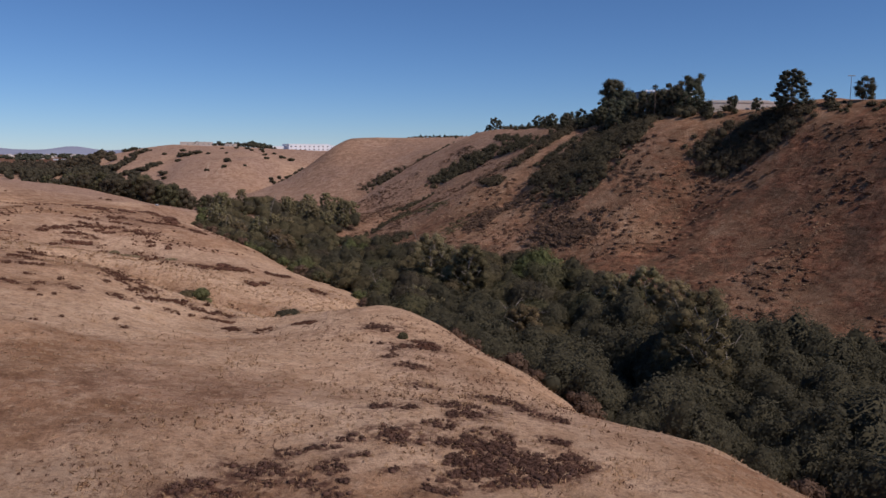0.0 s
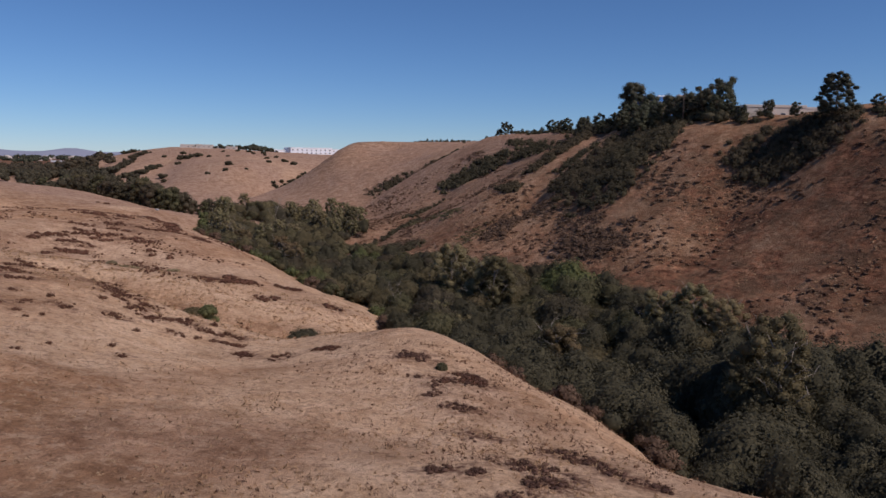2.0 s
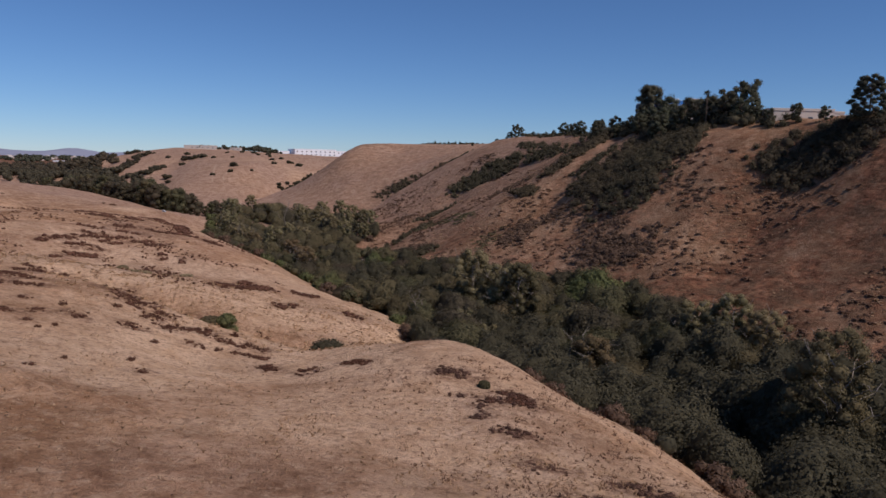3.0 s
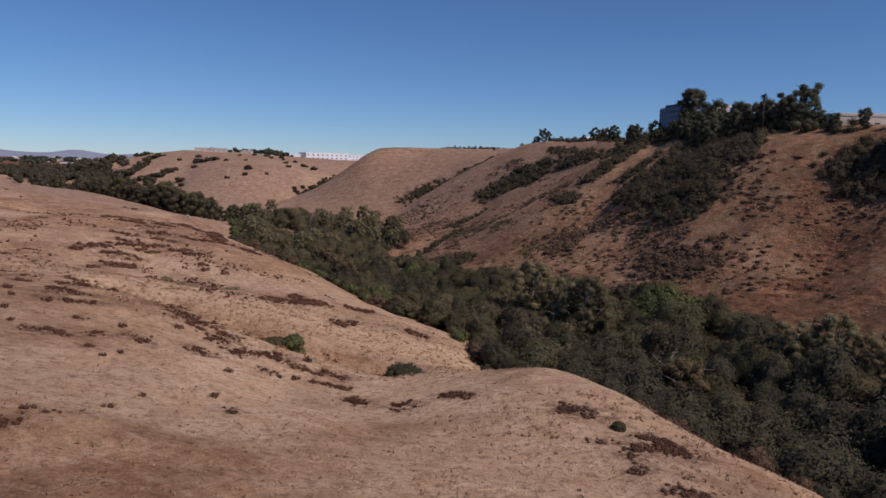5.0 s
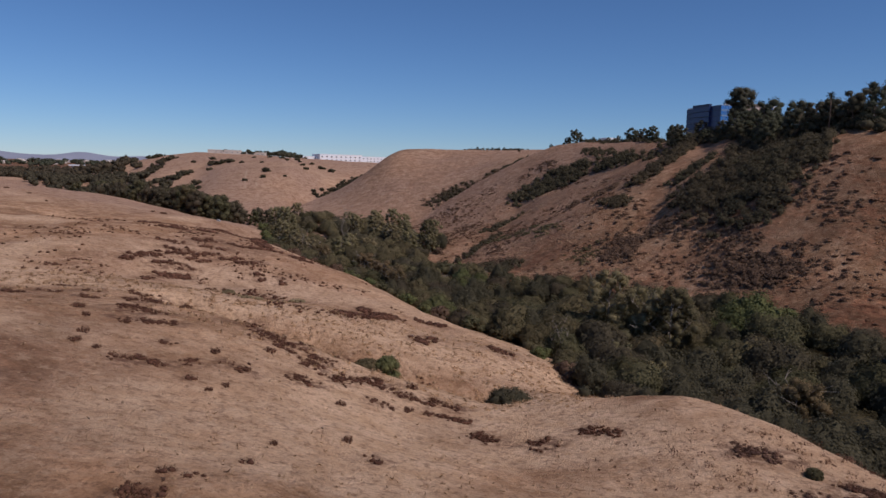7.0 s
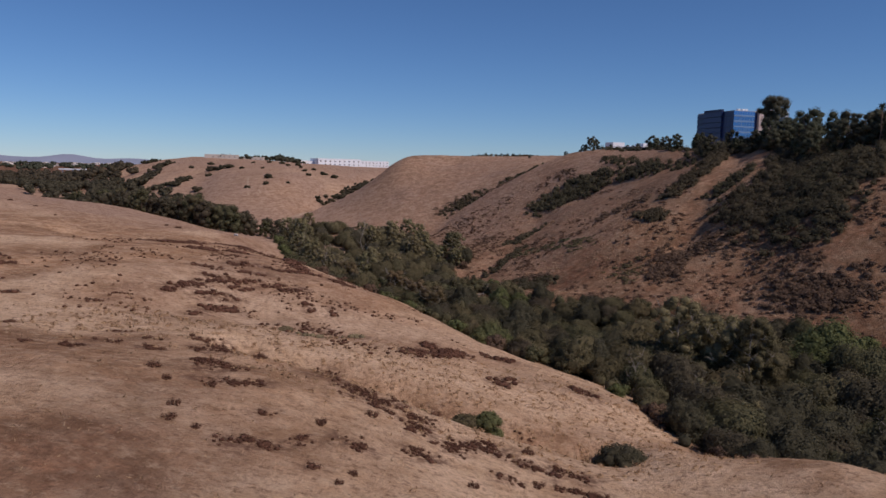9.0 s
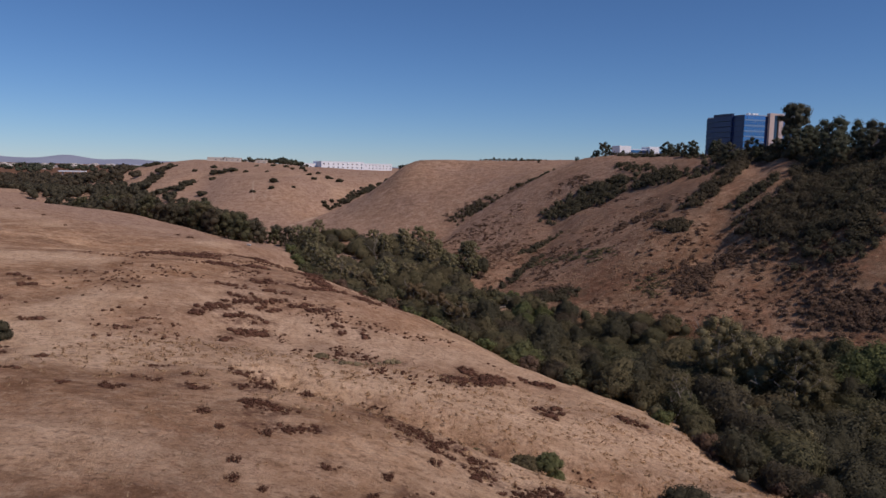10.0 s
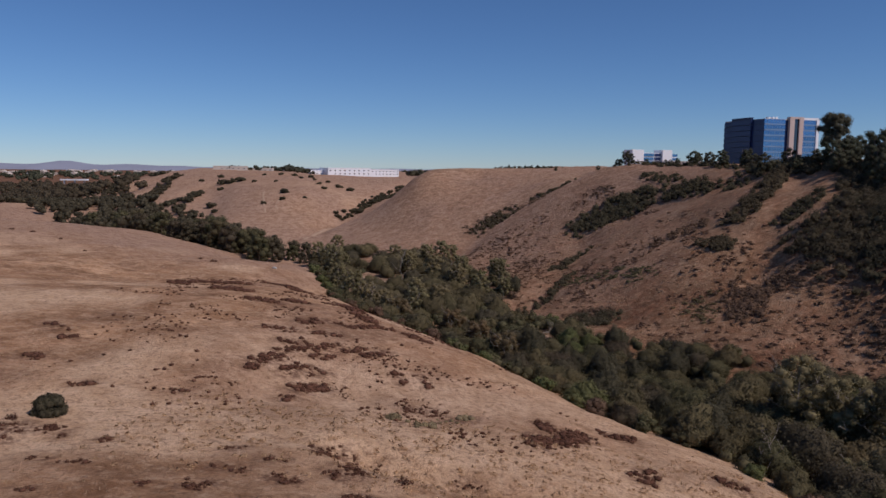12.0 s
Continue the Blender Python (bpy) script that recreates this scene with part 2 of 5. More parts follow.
EAST_SLOPE = [(-22, 350, 8), (28.7, 272.9, 15), (46.4, 249.9, 16), (15.5, 291.3, 16), (15, 304.6, 18), (-46, 416, 11.5), (12, 367, 31), (99, 224, 32.7), (101, 263, 45.8), (61, 261, 26.5), (91, 280, 49.3), (88, 293, 57), (42, 291, 27), (33, 335, 30), (52, 326, 44), (22, 360, 33.5), (-3, 484, 32.5), (20, 420, 36)]
EAST_RIM = [(250, 40, 62), (185, 130, 62), (145, 205, 63), (118, 262, 64), (104, 300, 64), (94, 350, 66), (84, 410, 68), (62, 480, 66), (38, 552, 67), (170, 258, 64), (190, 200, 63), (150, 305, 65), (230, 120, 62), (200, 330, 65), (180, 520, 66), (90, 520, 66), (60, 565, 65.5), (50, 605, 64.5), (100, 620, 65.5), (120, 430, 66.5), (112, 480, 66), (160, 690, 65.5), (320, 200, 66)]
MIDDLE_HILL = [(11, 646, 61), (-8, 574, 53), (-55, 550, 24.5), (-30, 700, 64), (30, 760, 64), (-88, 640, 52), (-72, 662, 59.5), (-98, 692, 56), (-85, 590, 32), (-40, 620, 48)]
SIDE_CANYON = [(-125, 520, 13), (-128, 600, 18), (-122, 700, 28), (-100, 800, 40), (-80, 900, 50)]
NORTH_HILL = [(-215, 745, 40), (-230, 745, 38), (-280, 745, 29), (-200, 640, 15), (-230, 880, 53), (-250, 1060, 54), (-341, 1000, 58), (-160, 900, 50), (-180, 1050, 50), (-110, 1080, 50), (-427, 905, 34), (-370, 860, 34), (-520, 1050, 30), (-430, 1080, 55), (-20, 1000, 56), (200, 1000, 60)]
PLAIN = [(-900, 1500, 20), (-1300, 1100, 25), (-600, 1600, 35), (0, 1700, 55), (600, 900, 62), (700, 200, 64), (500, -300, 50), (-300, -400, 35), (-900, 300, 38), (200, -400, 25), (900, 1700, 60)]
LAND = np.array(CREEK_BED + WEST_RIM + WEST_FOOT + WEST_SLOPE + WEST_MESA + WEST_GULLY + EAST_FOOT + EAST_SLOPE + EAST_RIM + MIDDLE_HILL + SIDE_CANYON + NORTH_HILL + PLAIN, float)


# folds cut into the slopes: line, depth, half-width
FOLDS = [([(-58, 365), (-36, 398), (-15, 440), (-3, 486), (12, 482), (37, 450), (58, 428)], 2.6, 10), ([(-78, 515), (-55, 552), (-33, 566), (-6, 571), (12, 578)], 4.0, 10), ([(28, 340), (45, 362), (58, 376), (74, 404)], 3.0, 8), ([(30, 296), (48, 310), (72, 345), (88, 372)], 2.5, 11), ([(66, 232), (90, 268), (112, 262)], 2.5, 9), ([(96, 190), (118, 215), (140, 225)], 2.5, 9),
         ([(-430, 880), (-395, 960)], 5.0, 14), ([(-345, 760), (-318, 840), (-322, 880)], 4.0, 14), ([(-270, 690), (-290, 780), (-300, 850)], 3.5, 14), ([(-175, 640), (-152, 745), (-115, 830), (-95, 900)], 5.0, 13), ([(-70, 640), (-50, 660)], 3.0, 14), ([(-95, 184), (-75, 178), (-58, 173), (-37, 170)], 3.3, 4.0)]


def spline_kernel(d2):
    return 0.5 * d2 * np.log(d2 + 1e-9)


def spline_weights(p, soft=0.05):
    n = len(p)
    xy = p[:, :2] / 100
    k = spline_kernel(((xy[:, None] - xy[None]) ** 2).sum(-1)) + soft * 0.01 * np.eye(n)
    q = np.c_[np.ones(n), xy]
    a = np.block([[k, q], [q.T, np.zeros((3, 3))]])
    return xy, np.linalg.solve(a, np.r_[p[:, 2], 0, 0, 0])


LAND_XY, LAND_W = spline_weights(LAND)
_grid = np.random.RandomState(7).rand(256, 256)


def wave(x, y, size, seed=0):
    """Smooth value noise from -1 to 1."""
    u, v = x / size + 37.3 * seed, y / size + 91.7 * seed
    i, j = np.floor(u).astype(int), np.floor(v).astype(int)
    f, g = u - i, v - j
    f, g = f * f * (3 - 2 * f), g * g * (3 - 2 * g)
    a, b, c, d = (_grid[(i + p) % 256, (j + q) % 256] for p, q in ((0, 0), (1, 0), (0, 1), (1, 1)))
    return 2 * ((a * (1 - f) + b * f) * (1 - g) + (c * (1 - f) + d * f) * g) - 1


def step(a, b, x):
    t = np.clip((x - a) / (b - a), 0, 1)
    return t * t * (3 - 2 * t)


def line_distance(x, y, line):
    """Distance in plan from a polyline."""
    best = np.full(np.shape(x), 1e9)
    for p, q in zip(line[:-1], line[1:]):
        dx, dy = q[0] - p[0], q[1] - p[1]
        t = np.clip(((x - p[0]) * dx + (y - p[1]) * dy) / (dx * dx + dy * dy), 0, 1)
        best = np.minimum(best, np.hypot(x - p[0] - t * dx, y - p[1] - t * dy))
    return best


def height(x, y):
    x, y = np.atleast_1d(np.asarray(x, float)), np.atleast_1d(np.asarray(y, float))
    z = np.empty(len(x))
    for s in range(0, len(x), 20000):
        xy = np.c_[x[s:s + 20000], y[s:s + 20000]] / 100
        k = spline_kernel(((xy[:, None] - LAND_XY[None]) ** 2).sum(-1))
        z[s:s + 20000] = k @ LAND_W[:-3] + LAND_W[-3] + xy @ LAND_W[-2:]
    away = step(1300, 2200, np.hypot(x + 50, y - 400))
    z = z * (1 - away) + (32 + 26 * step(-600, 300, x)) * away
    for line, deep, wide in FOLDS:
        z = z - deep * np.exp(-(line_distance(x, y, line) / wide) ** 2)
    z = z + 0.9 * wave(x, y, 31, 1) + 0.5 * wave(x, y, 11, 2) + 0.2 * wave(x, y, 4.3, 3)
    return z


def ground_at(x, y):
    return float(height([x], [y])[0])


def spaced(lo, hi, fine_lo, fine_hi, fine, grow):
    out = list(np.arange(fine_lo, fine_hi, fine))
    s, v = fine, out[-1]
    while v < hi:
        s *= grow
        v += s
        out.append(v)
    s, v = fine, out[0]
    while v > lo:
        s *= grow
        v -= s
        out.insert(0, v)
    return np.array(out)


# where dead brush grows: two ends of each patch and its width
CREST_BRUSH = [(-178.4, 346.8, -149.1, 341.1, 7), (-149.6, 360.4, -134.0, 344.0, 7), (-133.3, 340.4, -123.1, 337.5, 7), (-135.6, 285.5, -127.0, 281.1, 7), (-127.7, 292.6, -119.8, 288.3, 7), (-123.2, 250.4, -117.1, 252.0, 7), (-117.6, 262.3, -108.8, 268.3, 4.8), (-113.9, 309.8, -101.8, 278.5, 7), (-107.0, 265.7, -96.2, 274.0, 7), (-117.8, 242.2, -112.6, 244.4, 4.0), (-117.5, 234.9, -106.1, 246.8, 3.6), (-120.8, 220.3, -118.4, 223.7, 2.5), (-119.2, 224.8, -115.7, 232.0, 6.9), (-113.5, 223.2, -110.4, 230.5, 6.5), (-110.5, 217.5, -105.8, 222.5, 4.4), (-111.7, 211.5, -110.0, 212.8, 2.8), (-108.6, 226.5, -107.0, 230.5, 3.4), (-105.0, 243.1, -101.2, 248.1, 3.0), (-100.2, 244.1, -94.9, 248.8, 3.9), (-91.8, 272.8, -85.9, 266.9, 7)]
SLOPE_BRUSH = [(-112.3, 254.1, -107.1, 254.6, 4.9), (-110.8, 236.7, -106.5, 240.0, 3.1), (-93.0, 235.9, -91.4, 231.2, 2.4), (-87.3, 236.6, -85.8, 231.8, 2.5), (-90.0, 218.1, -84.7, 218.3, 5.6), (-89.6, 205.5, -85.6, 206.0, 7), (-84.8, 211.2, -78.5, 215.9, 7), (-65.5, 219.4, -62.4, 212.5, 4.9), (-64.4, 206.5, -56.4, 214.2, 5.4), (-67.3, 208.0, -66.8, 202.7, 4.5), (-52.7, 222.4, -46.9, 220.4, 5.2), (-102.5, 182.5, -98.1, 186.8, 1.6), (-98.1, 186.5, -96.3, 185.0, 1.3), (-113.3, 178.4, -109.3, 180.3, 1.5), (-106.7, 175.6, -103.9, 176.0, 2.0), (-104.6, 169.1, -101.8, 168.2, 3.6), (-98.6, 173.9, -96.8, 172.0, 2.5), (-96.1, 177.0, -94.6, 174.2, 3.9), (-94.2, 185.7, -92.0, 185.4, 1.1), (-82.6, 183.3, -78.7, 182.1, 1.4)]
GULLY_BRUSH = [(-78.9, 170.7, -74.4, 167.4, 5.6), (-74.6, 168.2, -71.0, 164.1, 5.6), (-71.3, 165.4, -67.1, 166.3, 4.5), (-66.4, 148.4, -65.0, 146.9, 4.0), (-65.6, 156.2, -64.9, 164.9, 5.7), (-64.1, 145.8, -62.2, 148.0, 2.6), (-61.4, 152.4, -59.0, 157.6, 4.8), (-58.3, 158.9, -55.4, 159.3, 4.7), (-63.3, 167.2, -62.4, 176.7, 1.8), (-68.0, 202.3, -66.7, 210.3, 7), (-64.0, 208.2, -57.3, 215.4, 7), (-51.1, 175.5, -47.7, 173.2, 1.1), (-47.5, 155.7, -44.3, 154.8, 5.0), (-42.1, 144.0, -39.4, 142.0, 4.0), (-35.1, 138.4, -32.3, 139.4, 2.4), (-36.3, 205.1, -33.2, 202.5, 6.7), (-52.5, 221.5, -47.0, 221.8, 7), (-51.8, 197.2, -48.8, 202.6, 3.7), (-73.5, 143.5, -71.2, 143.4, 3.9), (-78.1, 138.7, -76.5, 142.3, 2.6)]
MESA_BRUSH = [(-83.2, 134.5, -82.9, 136.3, 3.0), (-82.1, 137.2, -81.2, 137.5, 3.4), (-80.4, 137.5, -79.1, 137.3, 2.9), (-94.0, 159.8, -93.8, 165.7, 4.5), (-91.7, 155.4, -88.5, 156.8, 3.1), (-88.1, 155.7, -85.3, 157.3, 3.8), (-90.8, 162.5, -89.9, 164.1, 5.3), (-68.1, 101.7, -65.8, 102.1, 1.7), (-75.2, 134.3, -74.0, 134.4, 1.8), (-82.5, 146.0, -82.0, 147.4, 2.0), (-55.6, 148.1, -53.8, 148.9, 2.7), (-53.2, 121.9, -52.4, 123.2, 2.6), (-67.2, 105.5, -66.6, 106.2, 1.1), (-65.1, 105.5, -64.2, 106.6, 1.0), (-62.9, 112.5, -62.3, 113.4, 1.2)]
LONE_BRUSH = [(-165.7, 237.8, -162.7, 235.3, 7.0), (-158.4, 228.3, -155.7, 228.3, 3.7), (-158.2, 216.4, -156.1, 216.3, 4.3), (-143.6, 201.8, -141.6, 203.7, 2.5), (-128.2, 203.7, -126.5, 204.8, 1.8), (-140.4, 176.0, -140.5, 177.5, 2.8), (-141.9, 180.0, -141.8, 183.0, 4.7), (-138.0, 181.7, -136.2, 181.4, 3.8), (-134.5, 178.8, -133.6, 179.4, 2.5), (-129.2, 178.2, -128.0, 178.9, 2.6), (-133.8, 170.2, -130.6, 169.4, 1.4), (-129.5, 167.2, -125.8, 168.9, 1.3), (-129.4, 158.7, -127.1, 158.8, 1.6), (-112.7, 163.0, -111.2, 164.8, 3.3), (-112.1, 171.9, -111.2, 171.7, 2.9), (-109.7, 171.0, -108.6, 171.0, 2.0), (-118.0, 162.3, -117.0, 163.4, 1.6)]
KNOLL_BRUSH = [(-13.2, 133.6, -8.8, 132.5, 5.3), (-4.7, 126.2, -0.7, 121.1, 7), (-8.6, 119.4, -5.7, 121.7, 5.3), (-11.6, 122.6, -8.9, 124.1, 2.0), (-9.0, 113.9, -7.3, 116.2, 2.3), (-7.8, 109.0, -5.4, 110.6, 1.8), (-5.1, 109.3, -1.4, 108.1, 2.7), (-3.3, 99.4, -0.8, 99.5, 5.0), (-8.4, 84.9, -6.0, 86.3, 3.2), (-4.4, 84.3, -3.3, 85.6, 2.2), (-2.1, 90.4, 1.3, 90.7, 3.9), (1.2, 88.5, 5.3, 85.6, 4.4), (-8.4, 76.0, -4.8, 75.8, 3.1), (-5.2, 73.4, -3.3, 76.0, 4.1), (-3.0, 73.3, -2.0, 74.1, 2.2), (-1.0, 79.9, 1.1, 78.3, 2.6), (1.2, 82.9, 3.9, 82.6, 4.1), (5.8, 96.5, 9.1, 91.9, 4.3), (9.1, 91.2, 12.1, 87.4, 3.6), (12.1, 87.0, 14.9, 86.0, 3.0)]
KNOLL_FIELD = [(0.2, 74.4, 2.8, 74.0, 3.5), (2.8, 74.0, 6.8, 73.3, 4.2), (1.0, 69.9, 4.3, 69.3, 4.0), (4.3, 70.0, 8.7, 70.0, 4.2), (-0.0, 65.9, 4.1, 66.1, 3.9), (4.1, 66.3, 9.4, 67.1, 3.9), (8.8, 70.6, 11.6, 67.3, 4.1), (4.2, 77.8, 7.0, 75.9, 2.8), (-1.6, 66.8, -0.0, 66.4, 2.3), (-1.0, 63.5, 1.0, 63.8, 2.5), (12.5, 72.9, 14.1, 68.9, 2.6), (10.8, 77.1, 13.0, 76.2, 2.1)]
KNOLL_TUFTS = [(-19.7, 66.4, -17.4, 65.4, 2.3), (-17.8, 64.2, -15.9, 65.4, 2.1), (-16.3, 67.1, -13.5, 64.5, 2.0), (-15.9, 70.0, -14.4, 69.4, 1.7), (-10.5, 66.9, -9.1, 65.2, 2.4), (-12.5, 70.8, -9.8, 69.7, 1.9), (-13.6, 69.7, -12.9, 70.4, 1.8), (-13.0, 63.9, -10.7, 61.9, 2.0), (-9.4, 62.6, -8.3, 63.3, 1.6), (-10.5, 60.8, -8.4, 60.0, 2.0), (-22.3, 60.0, -19.5, 60.7, 4.4), (-4.7, 66.0, -3.9, 66.5, 1.2), (-10.3, 73.1, -8.1, 73.9, 2.1), (-8.6, 68.5, -7.0, 69.0, 1.2), (-16.7, 62.6, -14.6, 62.3, 1.4), (-18.8, 59.9, -17.0, 60.4, 1.6)]
BANK_BRUSH = [(-76.1, 163.7, -72.6, 163.3, 1.6), (-72.6, 163.3, -68.6, 160.8, 2.0), (-69.0, 160.8, -65.4, 159.1, 2.4), (-53.9, 155.6, -50.7, 154.5, 1.6), (-50.7, 154.5, -47.9, 153.4, 1.4), (-59.1, 157.4, -55.0, 156.6, 1.6), (-55.0, 156.6, -50.9, 156.0, 1.6), (-28.6, 144.4, -24.8, 141.1, 3.2), (-35.5, 140.9, -32.2, 141.4, 2.2), (-3.8, 127.1, -2.3, 121.3, 3.4), (-8.9, 123.7, -6.6, 121.0, 3.0), (-67.4, 96.7, -65.2, 97.1, 2.6), (-67.9, 101.9, -65.8, 102.0, 2.6), (-48.5, 150.2, -43.0, 149.3, 2.0), (-43.0, 143.4, -39.7, 143.0, 2.0), (-176.1, 341.5, -167.0, 328.3, 4.2), (-152.4, 307.4, -139.9, 306.2, 4.2), (-101.3, 180.1, -96.8, 186.8, 1.4), (-110.8, 219.9, -105.7, 222.2, 2.6), (-64.8, 214.8, -58.3, 211.7, 3.0)]
PATCHES = BANK_BRUSH + CREST_BRUSH + SLOPE_BRUSH + GULLY_BRUSH + MESA_BRUSH + LONE_BRUSH + KNOLL_BRUSH + KNOLL_FIELD + KNOLL_TUFTS


def build_ground():
    gx = spaced(-4600, 4600, -170, 70, 1.5, 1.03)
    gy = spaced(-1500, 4700, 45, 260, 1.5, 1.027)
    X, Y = np.meshgrid(gx, gy)
    x, y = X.ravel(), Y.ravel()
    z = height(x, y)
    nx, ny = len(gx), len(gy)
    i = (np.arange(ny - 1)[:, None] * nx + np.arange(nx - 1)[None]).ravel()
    faces = np.c_[i, i + 1, i + nx + 1, i + nx]
    me = bpy.data.meshes.new("ground")
    me.from_pydata(np.c_[x, y, z].tolist(), [], faces.tolist())
    me.polygons.foreach_set("use_smooth", np.ones(len(me.polygons), bool))
    creek = line_distance(x, y, CREEK_BED)
    foot = line_distance(x, y, EAST_FOOT)
    cx = np.interp(y, [p[1] for p in CREEK_BED[:11]] + [p[1] for p in SIDE_CANYON], [p[0] for p in CREEK_BED[:11]] + [p[0] for p in SIDE_CANYON])
    east = step(0, 25, x - cx) * step(1300, 900, y) * (1 - 0.38 * step(215, 330, y) - 0.35 * step(400, 600, y))
    rust = np.clip(east * (0.8 + 0.35 * wave(x, y, 24, 5) + 0.2 * wave(x, y, 8, 7)) + 0.3 * step(0.2, 0.8, wave(x, y, 16, 6)) * step(400, 300, y) + 0.2 * step(45, 15, line_distance(x, y, [(-40, 60), (-75, 95), (-110, 130)])) * (0.6 + 0.6 * wave(x, y, 13, 31)), 0, 1)
    gold = np.clip(step(0.0, 0.7, wave(x, y, 22, 8)) * (1 - east) + 0.9 * step(20, 6, line_distance(x, y, [(-124, 190), (-78, 198), (-50, 190), (-32, 196)])) + 0.7 * step(14, 5, line_distance(x, y, [(12, 130), (32, 108), (44, 92)])) + 0.75 * step(20, 6, line_distance(x, y, [(-28, 110), (-12, 128), (-4, 145)])) + 0.7 * step(16, 5, line_distance(x, y, [(-50, 205), (-34, 208), (-30, 222), (-62, 250)])) + 0.55 * step(26, 8, line_distance(x, y, [(-60, 150), (-80, 160), (-100, 200), (-110, 240)])) * (0.6 + 0.5 * wave(x, y, 11, 35)), 0, 1)
    rust = np.maximum(rust, 0.9 * step(-420, -560, x) * step(850, 1050, y))
    creek_tone = step(13, 7, creek + 3 * wave(x, y, 9, 9)) * step(450, 410, y)
    litter = np.zeros(len(x))
    near = (x > -190) & (x < 40) & (y > 40) & (y < 360)
    for x0, y0, x1, y1, w in PATCHES:
        d = line_distance(x[near], y[near], [(x0, y0), (x1 + 0.01, y1)])
        w = min(w, 4.5)
        litter[near] = np.maximum(litter[near], (0.95 if y0 < 100 else 0.75) * step(w * 0.75, w * 0.25, d + 0.3 * w * wave(x[near], y[near], 2.3, 21)))
    col = me.color_attributes.new("cover", "FLOAT_COLOR", "POINT")
    col.data.foreach_set("color", np.c_[rust, gold, creek_tone, litter].ravel())
    # pink soil, stronger far off where haze is put into the ground colour
    pink = np.clip(step(330, 480, y) * (0.85 + 0.3 * wave(x, y, 40, 33)) + 0.3 * step(0.1, 0.7, wave(x, y, 28, 34)), 0, 1)
    tone = me.attributes.new("soil_haze", "FLOAT", "POINT")
    tone.data.foreach_set("value", pink)
    me.materials.append(M_GROUND)
    return tagged(new("ground", me), "dry straw-coloured grass hillsides above a creek valley", "ground", kind="structure")


build_ground()


# ---- building blocks ----
def mesh_from(name, verts, faces, mat, smooth=False):
    me = bpy.data.meshes.new(name)
    me.from_pydata(np.asarray(verts).tolist(), [], [list(map(int, f)) for f in faces])
    if smooth:
        me.polygons.foreach_set("use_smooth", np.ones(len(me.polygons), bool))
    me.materials.append(mat)
    return me


def part_mesh(name, me, parent, label=""):
    ob = new(name, me)
    ob.parent = parent
    return tagged(ob, label)


def part(name, bm, mat, parent, label=""):
    me = bpy.data.meshes.new(name)
    bm.to_mesh(me)
    bm.free()
    me.materials.append(mat)
    return part_mesh(name, me, parent, label)


def block(lo, hi, bevel=0.0):
    bm = bmesh.new()
    bmesh.ops.create_cube(bm, size=1)
    for v in bm.verts:
        v.co = Vector([(a + b) / 2 + c * (b - a) for a, b, c in zip(lo, hi, v.co)])
    if bevel:
        bmesh.ops.bevel(bm, geom=bm.edges[:], offset=bevel, segments=1, affect="EDGES")
    return bm


def tube(points, radii, sides=6):
    """Rings round a bent, tapering line; returns vertices and faces."""
    pts = np.array(points, float)
    vs, fs = [], []
    for k, p in enumerate(pts):
        d = pts[min(k + 1, len(pts) - 1)] - pts[max(k - 1, 0)]
        d = d / (np.linalg.norm(d) + 1e-9)
        a = np.cross(d, (0.31, 0.87, 0.38))
        a /= np.linalg.norm(a) + 1e-9
        b = np.cross(d, a)
        for s in range(sides):
            t = 2 * math.pi * s / sides
            vs.append(p + radii[k] * (a * math.cos(t) + b * math.sin(t)))
    for k in range(len(pts) - 1):
        for s in range(sides):
            fs.append((k * sides + s, k * sides + (s + 1) % sides, (k + 1) * sides + (s + 1) % sides, (k + 1) * sides + s))
    fs.append(tuple(range((len(pts) - 1) * sides, len(pts) * sides)))
    return vs, fs


def join(parts):
    vs, fs = [], []
    for v, f in parts:
        o = len(vs)
        vs.extend(v)
        fs.extend(tuple(i + o for i in q) for q in f)
    return vs, fs


_g = (1 + 5 ** 0.5) / 2
ICO_V = np.array([(-1, _g, 0), (1, _g, 0), (-1, -_g, 0), (1, -_g, 0), (0, -1, _g), (0, 1, _g), (0, -1, -_g), (0, 1, -_g), (_g, 0, -1), (_g, 0, 1), (-_g, 0, -1), (-_g, 0, 1)]) / math.hypot(1, _g)
ICO_F = []
for i in range(12):
    for j in range(i + 1, 12):
        for k in range(i + 1, 12):
            p, q, r = ICO_V[i], ICO_V[j], ICO_V[k]
            near = max(np.linalg.norm(p - q), np.linalg.norm(q - r), np.linalg.norm(p - r)) < 1.1
            if k != j and near and np.dot(np.cross(q - p, r - p), p) > 0:
                ICO_F.append((i, j, k))
ICO_F = np.array(ICO_F)


